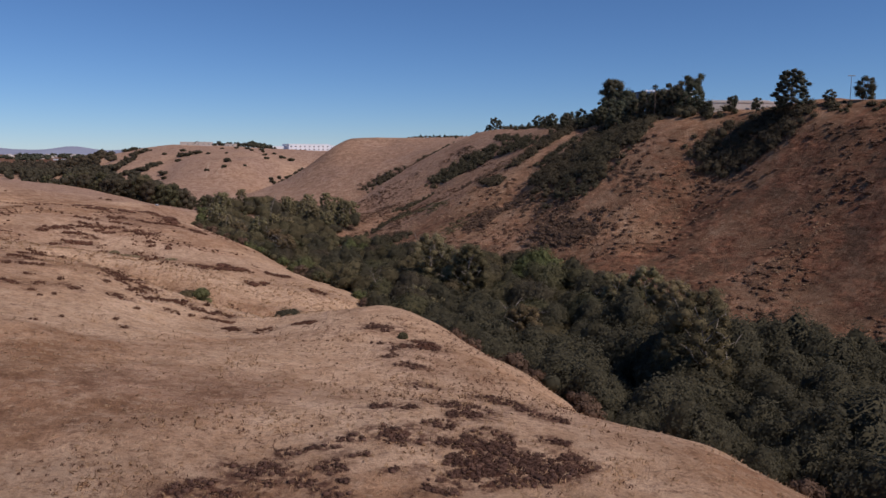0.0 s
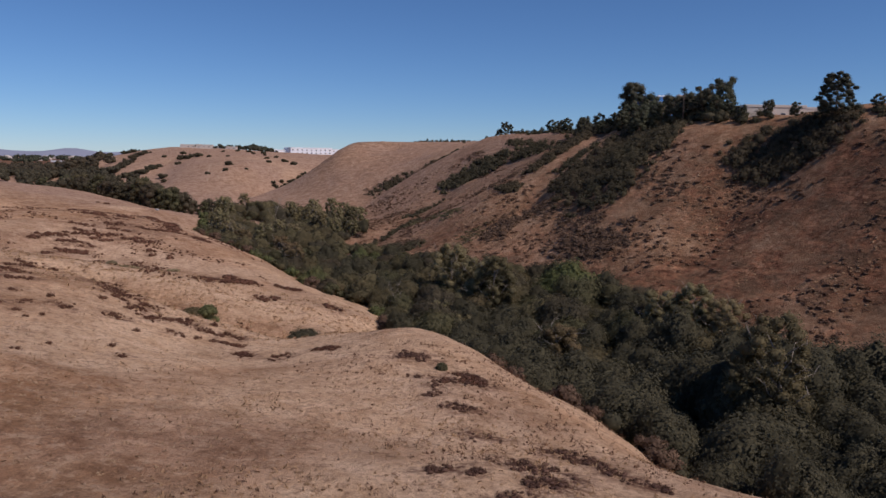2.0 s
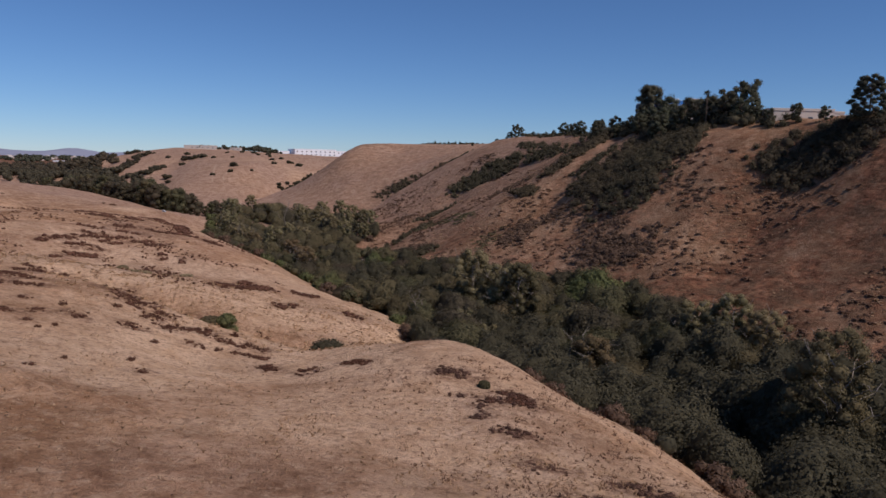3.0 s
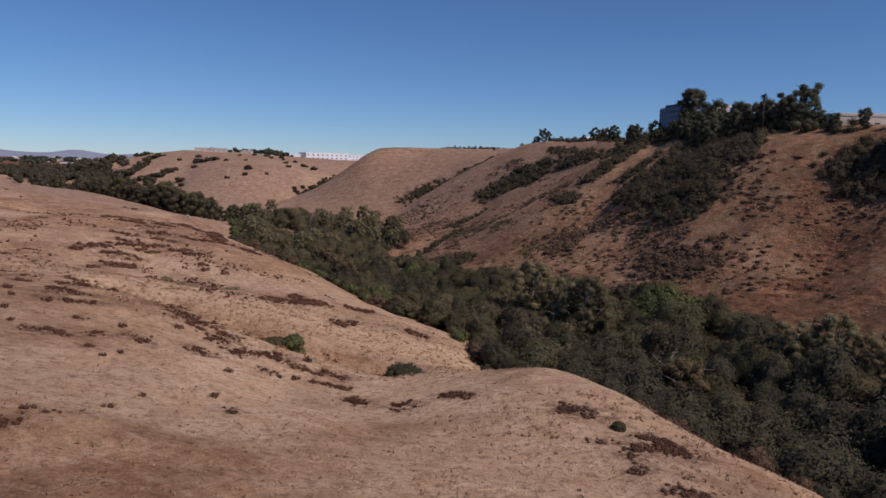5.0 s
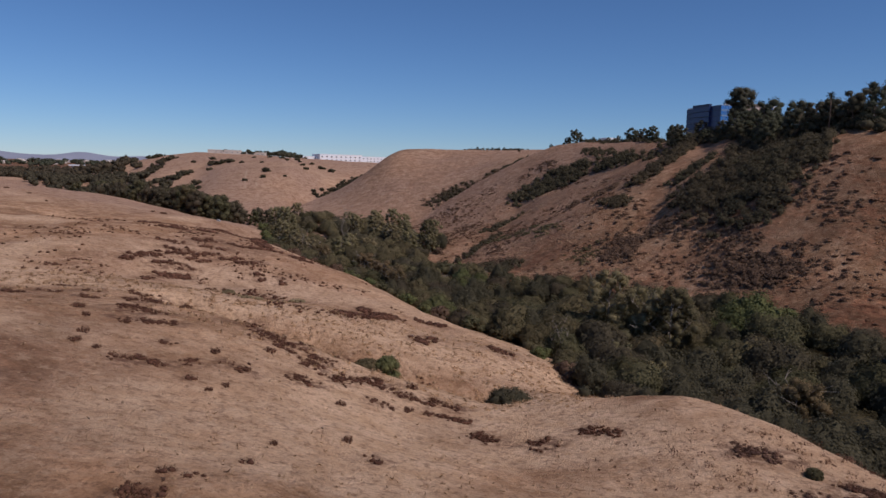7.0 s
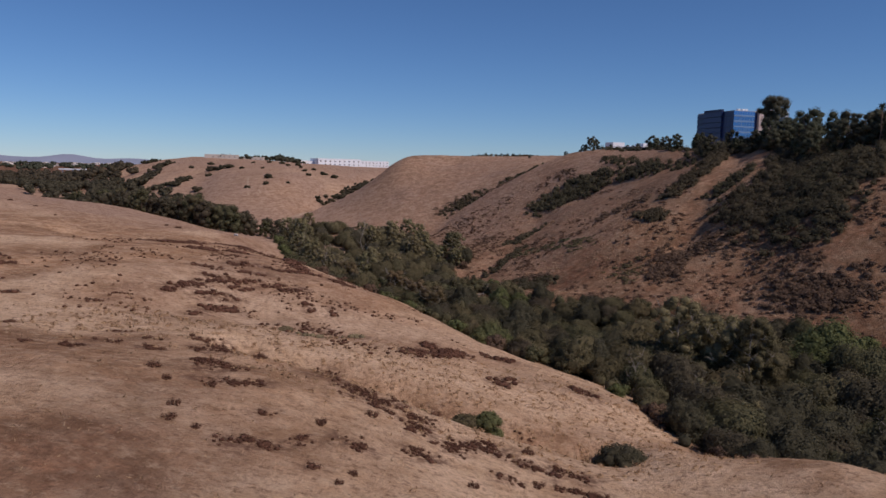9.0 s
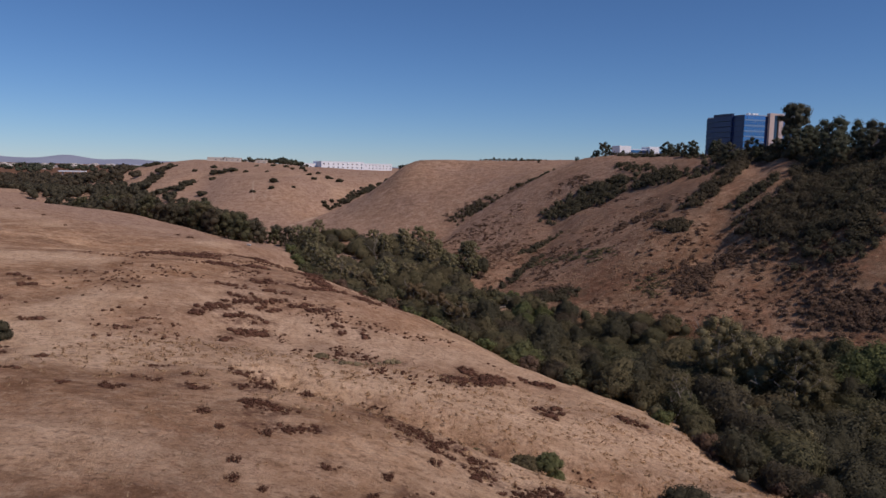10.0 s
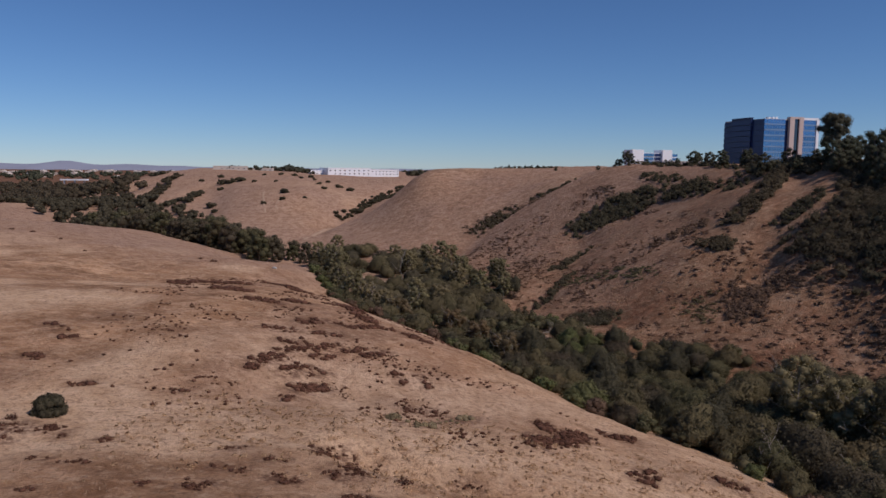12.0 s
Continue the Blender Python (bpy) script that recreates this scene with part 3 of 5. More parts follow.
def foliage(rng, blobs, per, size, core=0.72, slim=0.6, ragged=0.25, upright=0.0, soft=0.75, middle=None, lift=0.15):
    """Clumps of small leaf sprays round the given ellipsoids (x, y, z, rx, ry, rz), with a twiggy core inside each. Returns corners, faces and the way that each spray faces."""
    blobs = np.asarray(blobs, float)
    n = len(blobs) * per
    which = np.repeat(np.arange(len(blobs)), per)
    d = rng.normal(size=(n, 3))
    d[:, 2] += 0.25
    d /= np.linalg.norm(d, axis=1)[:, None]
    r = 1 - ragged * rng.rand(n) ** 0.8 + 0.16 * rng.rand(n) ** 4
    c = blobs[which, :3] + d * r[:, None] * blobs[which, 3:]
    nrm = d + 0.4 * rng.normal(size=(n, 3))
    nrm[:, 2] *= 1 - upright
    nrm /= np.linalg.norm(nrm, axis=1)[:, None]
    u = np.cross(nrm, rng.normal(size=(n, 3)))
    u /= np.linalg.norm(u, axis=1)[:, None] + 1e-9
    if upright:
        u = u * (1 - upright) + np.array((0, 0, 1.0)) * upright
    v = np.cross(nrm, u)
    s = (size * (0.6 + 0.8 * rng.rand(n)))[:, None]
    tri = np.stack([c - u * s * 0.5 - v * s * slim * 0.35, c - u * s * 0.3 + v * s * slim * 0.45, c + u * s * 0.55 + nrm * s * 0.1], 1)
    face = soft * d + (1 - soft) * nrm + np.array((0, 0, lift))
    if middle is not None:
        away = c - middle
        face += 0.5 * away / (np.linalg.norm(away, axis=1)[:, None] + 1e-9)
    face /= np.linalg.norm(face, axis=1)[:, None] + 1e-9
    g = np.cross(tri[:, 1] - tri[:, 0], tri[:, 2] - tri[:, 0])
    back = (g * face).sum(1) < 0
    tri[back] = tri[back][:, ::-1]
    vs, fs, ns = tri.reshape(-1, 3), np.arange(n * 3).reshape(-1, 3), np.repeat(face, 3, axis=0)
    if core:
        cv = (blobs[:, None, :3] + ICO_V[None] * blobs[:, None, 3:] * core).reshape(-1, 3)
        cf = (ICO_F[None] + 12 * np.arange(len(blobs))[:, None, None] + n * 3).reshape(-1, 3)
        vs, fs, ns = np.r_[vs, cv], np.r_[fs, cf], np.r_[ns, np.tile(ICO_V, (len(blobs), 1))]
    return vs, fs, ns


def leaf_mesh(name, vs, fs, ns, mat):
    """A mesh of leaf sprays, shaded by the side of the crown on which each hangs."""
    me = bpy.data.meshes.new(name)
    me.vertices.add(len(vs))
    me.vertices.foreach_set("co", np.ascontiguousarray(vs, np.float32).ravel())
    me.loops.add(len(fs) * 3)
    me.loops.foreach_set("vertex_index", np.ascontiguousarray(fs, np.int32).ravel())
    me.polygons.add(len(fs))
    me.polygons.foreach_set("loop_start", np.arange(0, len(fs) * 3, 3, dtype=np.int32))
    me.polygons.foreach_set("use_smooth", np.ones(len(fs), bool))
    me.update(calc_edges=True)
    me.normals_split_custom_set_from_vertices(ns.tolist())
    me.materials.append(mat)
    return me


def dome(rng, wide, tall, lobes, count, size, depth=0.24, spread=0.5):
    """A billowing crown: leaf sprays in the skin of a dome that swells into lobes, with a leafy mass inside."""
    big, lobes = lobes // 3, lobes // 3 + 3 * lobes
    L = rng.normal(size=(lobes, 3))
    L[:, 2] = np.abs(L[:, 2]) * 0.9 - 0.25
    L /= np.linalg.norm(L, axis=1)[:, None]
    w, h = spread * (0.6 + 0.9 * rng.rand(lobes)), depth * (0.5 + rng.rand(lobes))
    w[big:] *= 0.4
    h[big:] *= 0.6
    shape = np.array((wide, wide * (0.85 + 0.3 * rng.rand()), tall * 0.6))
    lean = rng.normal(size=2) * 0.12 * wide

    def swell(d):
        c = d @ L.T
        b = h * np.exp(-(1 - c) / (0.5 * w * w))
        k = b.argmax(1)
        return b[:, :big].max(1) + b[:, big:].max(1), k, c[np.arange(len(d)), k]

    def place(d, r):
        p = d * r[:, None] * shape
        p[:, 2] += tall * 0.36
        p[:, :2] += lean * np.clip(p[:, 2:] / tall, 0, 1)
        return p

    d = rng.normal(size=(int(count * 1.5), 3))
    d /= np.linalg.norm(d, axis=1)[:, None]
    d = d[d[:, 2] > -0.55][:count]
    n = len(d)
    b, k, c = swell(d)
    r = (0.72 + b) * (0.945 + 0.06 * rng.rand(n) + 0.18 * rng.rand(n) ** 5)
    p = place(d, r)
    any_way = rng.normal(size=(n, 3))
    nrm = d + 0.22 * any_way
    nrm /= np.linalg.norm(nrm, axis=1)[:, None]
    u = np.cross(nrm, rng.normal(size=(n, 3)))
    u /= np.linalg.norm(u, axis=1)[:, None] + 1e-9
    v = np.cross(nrm, u)
    s = (size * (0.55 + 0.9 * rng.rand(n)))[:, None]
    tri = np.stack([p - u * s * 0.42 - v * s * 0.42, p - u * s * 0.36 + v * s * 0.46, p + u * s * 0.5 + v * s * 0.1], 1)
    face = d / shape * wide + 1.6 * (d - L[k] * c[:, None]) * (b / depth)[:, None] + 0.3 * any_way + (0, 0, 0.2)
    face /= np.linalg.norm(face, axis=1)[:, None]
    g = np.cross(tri[:, 1] - tri[:, 0], tri[:, 2] - tri[:, 0])
    back = (g * face).sum(1) < 0
    tri[back] = tri[back][:, ::-1]
    na, nb = 32, 18
    ang, up = np.meshgrid(np.arange(na) * 2 * math.pi / na, np.linspace(-0.5, math.pi / 2 - 0.05, nb))
    cd = np.c_[(np.cos(ang) * np.cos(up)).ravel(), (np.sin(ang) * np.cos(up)).ravel(), np.sin(up).ravel()]
    cv = place(cd, (0.72 + swell(cd)[0]) * 0.88)
    i = np.arange(na)
    j = (i + 1) % na
    cf = np.concatenate([np.r_[np.c_[q + i, q + j, q + na + j], np.c_[q + i, q + na + j, q + na + i]] for q in range(0, (nb - 1) * na, na)]) + 3 * n
    return np.r_[tri.reshape(-1, 3), cv], np.r_[np.arange(3 * n).reshape(-1, 3), cf], np.r_[np.repeat(face, 3, axis=0), cd]


def dome_kind(seed, name, label, group, tall, wide, leaf, lobes, count, size, depth=0.24, spread=0.5, category="tree"):
    """One round-headed tree or shrub of a kind."""
    rng = np.random.RandomState(seed)
    ob = empty_thing(name, label, category, group)
    wood, _ = limbs(rng, tall * 0.8, wide * 0.55, 5, 0.018 * tall + 0.05)
    part_mesh("trunk", mesh_from("trunk", *join(wood), M_BARK, True), ob)
    part_mesh("crown", leaf_mesh("crown", *dome(rng, wide, tall, lobes, count, size, depth, spread), leaf), ob)
    return ob


def empty_thing(name, label, category, group="", at=None):
    ob = new(name)
    ob.empty_display_size = 0.5
    if at is not None:
        ob.matrix_basis = at
    return tagged(ob, label, category, group)


def limbs(rng, height_, spread, count, radius, lean=0.1):
    """A trunk that bends a little, with tapering limbs."""
    top = np.array((rng.normal() * lean * height_, rng.normal() * lean * height_, height_ * 0.72))
    mid = top * 0.5 + rng.normal(size=3) * (0.05 * height_, 0.05 * height_, 0)
    out = [tube([(0, 0, -0.6), (0, 0, 0.3), mid, top], [radius * 1.25, radius, radius * 0.7, radius * 0.3], 7)]
    ends = []
    for k in range(count):
        f = 0.3 + 0.65 * k / max(1, count - 1)
        a = k * 2.4 + rng.rand()
        p = mid * (f / 0.5) if f < 0.5 else mid + (top - mid) * (f - 0.5) / 0.5
        e = p + np.array((math.cos(a) * spread * (1.1 - 0.5 * f), math.sin(a) * spread * (1.1 - 0.5 * f), height_ * (0.12 + 0.16 * rng.rand())))
        q = (p + e) / 2 + rng.normal(size=3) * 0.25
        out.append(tube([p, q, e], [radius * 0.5, radius * 0.3, radius * 0.1], 5))
        ends.append(e)
    return out, ends


def tree_kind(seed, name, label, group, tall, wide, leaf, bark, blobs, per, size, core=0.7, low=0.25, limb=6, lump=0.42, ragged=0.28, category="tree", twigs=0, soft=0.75):
    """One tree of a kind: trunk with limbs, and a crown of many small leaf sprays."""
    rng = np.random.RandomState(seed)
    ob = empty_thing(name, label, category, group)
    wood, ends = limbs(rng, tall, wide * (0.78 if twigs else 0.7), limb, (0.011 if twigs else 0.018) * tall + 0.05)
    for e in ends:
        for j in range(twigs):
            d = rng.normal(size=3) * (1.1, 1.1, 0.6) + e * (0.12, 0.12, 0) + (0, 0, 0.9)
            wood.append(tube([e - (0, 0, 0.3), e + d * 0.5 + rng.normal(size=3) * 0.15, e + d * 0.85], [0.05, 0.035, 0.015], 4))
    part_mesh("trunk", mesh_from("trunk", *join(wood), bark, True), ob)
    bl = []
    for k in range(blobs):
        a = k * 2.39996 + rng.rand() * 0.9
        f = (k + 0.5) / blobs
        zz = low + (1 - low) * (0.1 + 0.82 * f)
        prof = math.sin(math.pi * min(1, max(0.08, 0.3 + 0.64 * (zz - low) / (1 - low)))) ** 0.6
        rr = wide * prof * (0.3 + 0.7 * rng.rand() ** 0.7) * 0.8
        s = wide * lump * (0.6 + 0.75 * rng.rand())
        bl.append((math.cos(a) * rr, math.sin(a) * rr, tall * zz - s * 0.4, s, s, s * (0.7 + 0.2 * rng.rand())))
    part_mesh("crown", leaf_mesh("crown", *foliage(rng, bl, int(per * 1.7), size, core * 0.9, 0.7, ragged, soft=soft, middle=(0, 0, tall * 0.35)), leaf), ob)
    return ob


class Kinds:
    """Kinds of one plant, each built once; the first use stands the first one, later uses are copies."""

    def __init__(self, protos):
        self.protos, self.used = protos, set()

    def stand(self, k, x, y, size=1.0, turn=0.0, stretch=1.0, z=None, label=""):
        k %= len(self.protos)
        p = self.protos[k]
        m = pose(x, y, (ground_at(x, y) if z is None else z), 0, 0, turn) @ Matrix.Diagonal((size, size, size * stretch, 1))
        if k in self.used:
            p = self._copy(p, m)
        else:
            self.used.add(k)
            p.matrix_basis = m
        return tagged(p, label)

    def _copy(self, p, m):
        made = copy_thing(p, Matrix.Identity(4))
        made.matrix_basis = m
        return made


# ---- trees of the creek ----
WILLOWS = Kinds([dome_kind(20 + k, "willow_tree", lab, "creek trees", t, w, m, n, 6200, 0.36, dp * 0.9, sp)
                 for k, (t, w, m, n, dp, sp, lab) in enumerate([
                     (7.4, 5.2, M_WILLOW, 30, 0.4, 0.42, "dense billowing grey-green willow crowded along the creek bed"),
                     (8.6, 4.8, M_WILLOW, 40, 0.48, 0.36, "dense upright grey-green willow crowded along the creek bed"),
                     (8.2, 5.6, M_DEEP_SHADE, 28, 0.36, 0.42, "broad oak crowding the creek bed, shade put into its very dark green"),
                     (6.2, 4.4, M_BRIGHT, 34, 0.42, 0.36, "fresh green rounded willow among duller creek trees"),
                     (7.8, 5.0, M_OLIVE, 42, 0.5, 0.34, "dull olive willow with dry tips in the creek bed"),
                     (9.4, 5.0, M_DEEP_SHADE, 36, 0.46, 0.36, "tall oak crowding the creek bed, shade put into its dark green"),
                     (8.0, 5.4, M_GREYGREEN, 26, 0.36, 0.45, "soft grey willow thicket with feathery tips")])])
SYCAMORES = Kinds([tree_kind(40 + k, "sycamore_tree", lab, "creek sycamores", t, w, m, M_PALE_BARK, b, 110, 0.3, 0.7, lo_, 10, 0.23, 0.5, twigs=2, soft=0.5)
                   for k, (t, w, b, m, lo_, lab) in enumerate([
                       (15, 6.6, 52, M_SYC, 0.05, "tall olive-brown sycamore with pale limbs among the creek trees"),
                       (12, 6.4, 46, M_SYC, 0.0, "spreading speckled sycamore with bleached bare twigs"),
                       (17, 6.0, 54, M_OLIVE, 0.1, "tall narrow sycamore with a broken olive crown"),
                       (9, 5.4, 40, M_OCHRE, 0.0, "low sycamore with leaves turning ochre brown")])])
BRUSHES = Kinds([tree_kind(60 + k, "creekside_shrub", "low feathery grey-green shrub on the creek bank", "bank shrubs", 3.2, 2.6, m, M_BARK, 8, 64, 0.5, 0.75, 0.0, 3, 0.46, 0.3, "shrub")
                 for k, m in enumerate([M_WILLOW, M_SAGE, M_BRIGHT])])

FRESH = [(-49, 257, 7), (-36, 318, 6), (28, 236, 9), (14, 250, 5)]
CLEARINGS = [(-110, 438, 8), (-46, 337, 4), (-26, 349, 9), (-48, 386, 9), (-42, 398, 8), (-80, 290, 3)]
_rng = np.random.RandomState(11)


WOOD_EDGE = [(68, 64), (56, 76), (46, 88), (40, 97), (31, 103), (24, 110), (21, 122), (16, 133), (8, 144), (3, 152), (-2, 163), (-8, 172), (-15, 182), (-21, 190), (-22, 203), (-24, 214), (-30, 228), (-43, 239), (-51, 250), (-60, 266), (-69, 281), (-84, 311), (-97, 327), (-118, 350), (-125, 378), (-133, 408), (-146, 450), (-156, 490), (-160, 526)]


def creek_sides(y):
    w = np.interp(y, [p[1] for p in WOOD_EDGE], [p[0] for p in WOOD_EDGE])
    e = np.interp(y, [p[1] for p in EAST_FOOT], [p[0] for p in EAST_FOOT])
    return w, e


SET_TREES = [(-3, 242, 0, 1.45), (9, 230, 2, 1.2), (4, 236, 1, 1.5), (52, 192, 0, 1.05), (58, 186, 1, 1.1), (46, 195, 1, 1.15), (49, 142, 2, 1.5), (-8, 214, 1, 0.8), (-2, 206, 1, 0.75), (21, 190, 3, 1.3),
             (-118, 390, 1, 1.15), (-111, 377, 1, 1.0), (-126, 412, 0, 0.95), (-130, 438, 0, 1.05), (-138, 470, 0, 0.95), (-147, 488, 0, 0.95), (-140, 517, 0, 0.9), (-104, 368, 1, 0.95), (-97, 352, 3, 1.1), (-91, 366, 1, 1.1), (-78, 342, 3, 1.2), (-70, 326, 3, 1.1), (-64, 300, 3, 1.2),
             (-88, 484, 0, 1.05), (-80, 505, 0, 1.0), (-74, 521, 1, 1.1), (-97, 468, 0, 0.95), (-84, 450, 1, 1.15), (-70, 460, 1, 1.0), (-54, 430, 1, 1.1), (-56, 414, 2, 0.9), (-64, 406, 1, 1.0), (-74, 424, 0, 0.9), (-92, 404, 0, 0.85), (-82, 386, 1, 0.95), (-106, 500, 1, 0.9)]
taken = []
for x, y, k, s in SET_TREES:
    SYCAMORES.stand(k, x, y, s, 70 * k + 3 * x, 1.0)
    taken.append((x, y, 5.0))
for x, y, k, s in [(30, 238, 3, 1.6), (-50, 408, 5, 0.75), (-49, 257, 3, 0.95), (-45, 262, 3, 0.8), (60, 118, 5, 1.1), (70, 110, 2, 1.15), (52, 108, 2, 0.9), (47, 117, 2, 0.85)]:
    WILLOWS.stand(k, x, y, s, 50 * x)
    taken.append((x, y, 5.0))
tries = 0
WOODS_FAR = {0: [], 4: [], 6: []}
while tries < 16000 and len(taken) < 500:
    tries += 1
    y = 60 + (460 if _rng.rand() < 0.45 else 270) * _rng.rand()
    w, e = creek_sides(y)
    x = w + 2.5 + (e - w - 6.5) * _rng.rand()
    gap = 4.9 if y < 318 else 5.2
    if any(math.hypot(x - a, y - b) < c + 3.5 for a, b, c in CLEARINGS) or any(math.hypot(x - a, y - b) < (gap + c) / 2 for a, b, c in taken):
        continue
    edge = min(x - w, e - x)
    k = (0, 1, 4, 6, 0, 5)[int(_rng.rand() * 6)]
    # the nearer the trees, the more get leaves with shade in their colour
    k = (2, 5, 2)[int(_rng.rand() * 3)] if y < 165 or _rng.rand() < (235 - y) / 70 else k
    k = (4, 6, 4, 0)[int(_rng.rand() * 4)] if y > 320 else k
    if any(math.hypot(x - a, y - b) < c for a, b, c in FRESH):
        k = 3
    s = float(np.interp(edge, [2, 6, 14], [0.5, 0.75, 1.05])) * (0.7 + 0.55 * _rng.rand()) * (1.2 if y < 170 else (0.72 if 265 < y < 360 else (1.0 if y < 300 else 0.85)))
    taken.append((x, y, gap))
    if y > 318 and k in WOODS_FAR:
        WOODS_FAR[k].append((x, y, s, 0.85 + 0.3 * _rng.rand()))
    else:
        WILLOWS.stand(k, x, y, s, 360 * _rng.rand(), 0.85 + 0.3 * _rng.rand())
for k, spots in WOODS_FAR.items():
    vs, fs, ns, o = [], [], [], 0
    for x, y, s, tall in spots:
        v, f, q = dome(_rng, 5.2 * s, 8 * s * tall, 30, 1500, 0.45, 0.4, 0.4)
        vs.append(v + (x, y, ground_at(x, y)))
        fs.append(f + o)
        ns.append(q)
        o += len(v)
    me = leaf_mesh("creek_woods", np.concatenate(vs), np.concatenate(fs), np.concatenate(ns), {0: M_WILLOW, 4: M_OLIVE, 6: M_GREYGREEN}[k])
    tagged(new("creek_woods", me), "crowded olive-green willows at the far bend of the creek", "woods", kind="stuff")
for k in range(70):
    y = 75 + 380 * (k + _rng.rand()) / 70
    w, e = creek_sides(y)
    x = w - 0.5 + 2.0 * _rng.rand() if k % 3 else e + 1 - 2 * _rng.rand()
    if any(math.hypot(x - a, y - b) < c for a, b, c in CLEARINGS):
        continue
    BRUSHES.stand(1 if y < 200 else int(_rng.rand() * 3), x, y, 0.7 + 0.6 * _rng.rand(), 360 * _rng.rand())


UNDER = {0: [], 1: [], 2: []}
for k in range(1500):
    y = 66 + 380 * _rng.rand()
    w, e = creek_sides(y)
    x = w + 0.5 + (e - w - 1) * _rng.rand()
    if any(math.hypot(x - a, y - b) < c for a, b, c in CLEARINGS):
        continue
    r = 1.2 + 1.4 * _rng.rand()
    UNDER[0 if y < 205 else (1 if y < 290 else 2)].append((x, y, r * 0.4 + 2.2 * _rng.rand() * min(1, min(x - w, e - x) / 8), r, r, r * 0.9))
for k, b in UNDER.items():
    b = np.array(b)
    b[:, 2] += height(b[:, 0], b[:, 1])
    me = leaf_mesh("creek_undergrowth", *foliage(np.random.RandomState(70 + k), b, 110, 0.4, 0.7, 0.8, 0.35), (M_DEEP_SHADE, M_WILLOW, M_WILLOW)[k])
    tagged(new("creek_undergrowth", me), "tangled green undergrowth filling the creek bed", "shrubs", kind="stuff")


def bare_tree(x, y, tall, seed, label, mat=M_PALE_BARK, turn=0.0):
    rng = np.random.RandomState(seed)
    ob = empty_thing("dead_tree", label, "tree", at=pose(x, y, ground_at(x, y), 0, 0, turn))
    wood, ends = limbs(rng, tall, tall * 0.2, 7, 0.006 * tall + 0.04, 0.06)
    for e in ends:
        for j in range(3):
            d = rng.normal(size=3) * (1, 1, 0.6) + (0, 0, 0.8)
            wood.append(tube([e - (0, 0, 0.2), e + d * 0.5, e + d], [0.04, 0.03, 0.015], 4))
    part_mesh("trunk", mesh_from("trunk", *join(wood), mat, True), ob, "bleached bare trunk with forked limbs")
    return ob


bare_tree(-21, 221, 10.5, 5, "bleached leafless dead tree among green willows")
bare_tree(-98, 433, 24, 8, "tall bare-topped snag above the sycamores")
bare_tree(-108, 372, 15, 9, "grey leafless tree at the edge of the creek woods")
bare_tree(-44, 338, 5, 12, "pale fallen-limbed dead tree by a clearing", turn=40)


# ---- shared scatter of clumps on the land ----
def near_line(rng, line, reach, count):
    """Points strewn about a polyline, as far as reach from it."""
    line = np.array(line, float)
    seg = np.hypot(*(line[1:] - line[:-1]).T) if len(line) > 1 else np.array([1.0])
    out = []
    for _ in range(count):
        if len(line) > 1:
            k = rng.choice(len(seg), p=seg / seg.sum())
            p = line[k] + (line[k + 1] - line[k]) * rng.rand()
        else:
            p = line[0]
        a, r = 2 * math.pi * rng.rand(), reach * math.sqrt(rng.rand())
        out.append((p[0] + math.cos(a) * r, p[1] + math.sin(a) * r))
    return np.array(out)


def thicket(name, label, line, reach, count, mat, lo=0.9, hi=2.2, per=60, size=0.6, seed=0, tall=0.85):
    """A thicket too dense to count: many mounds of leaf sprays joined."""
    rng = np.random.RandomState(seed + 100)
    count = int(count * 1.3)
    p = near_line(rng, line, reach, count)
    r = 0.8 * lo + (1.1 * hi - 0.8 * lo) * rng.rand(count) ** 1.5
    z = height(p[:, 0], p[:, 1])
    blobs = np.c_[p, z + r * tall * 0.45, r, r, r * tall]
    me = leaf_mesh(name, *foliage(rng, blobs, int(per * 2.2), size * 0.8, 0.5, 0.9, 0.55, soft=0.3, lift=1.0), mat)
    return tagged(new(name, me), label, "shrubs", kind="stuff")


DARK = "dense dark green chaparral thicket on the steep slope"
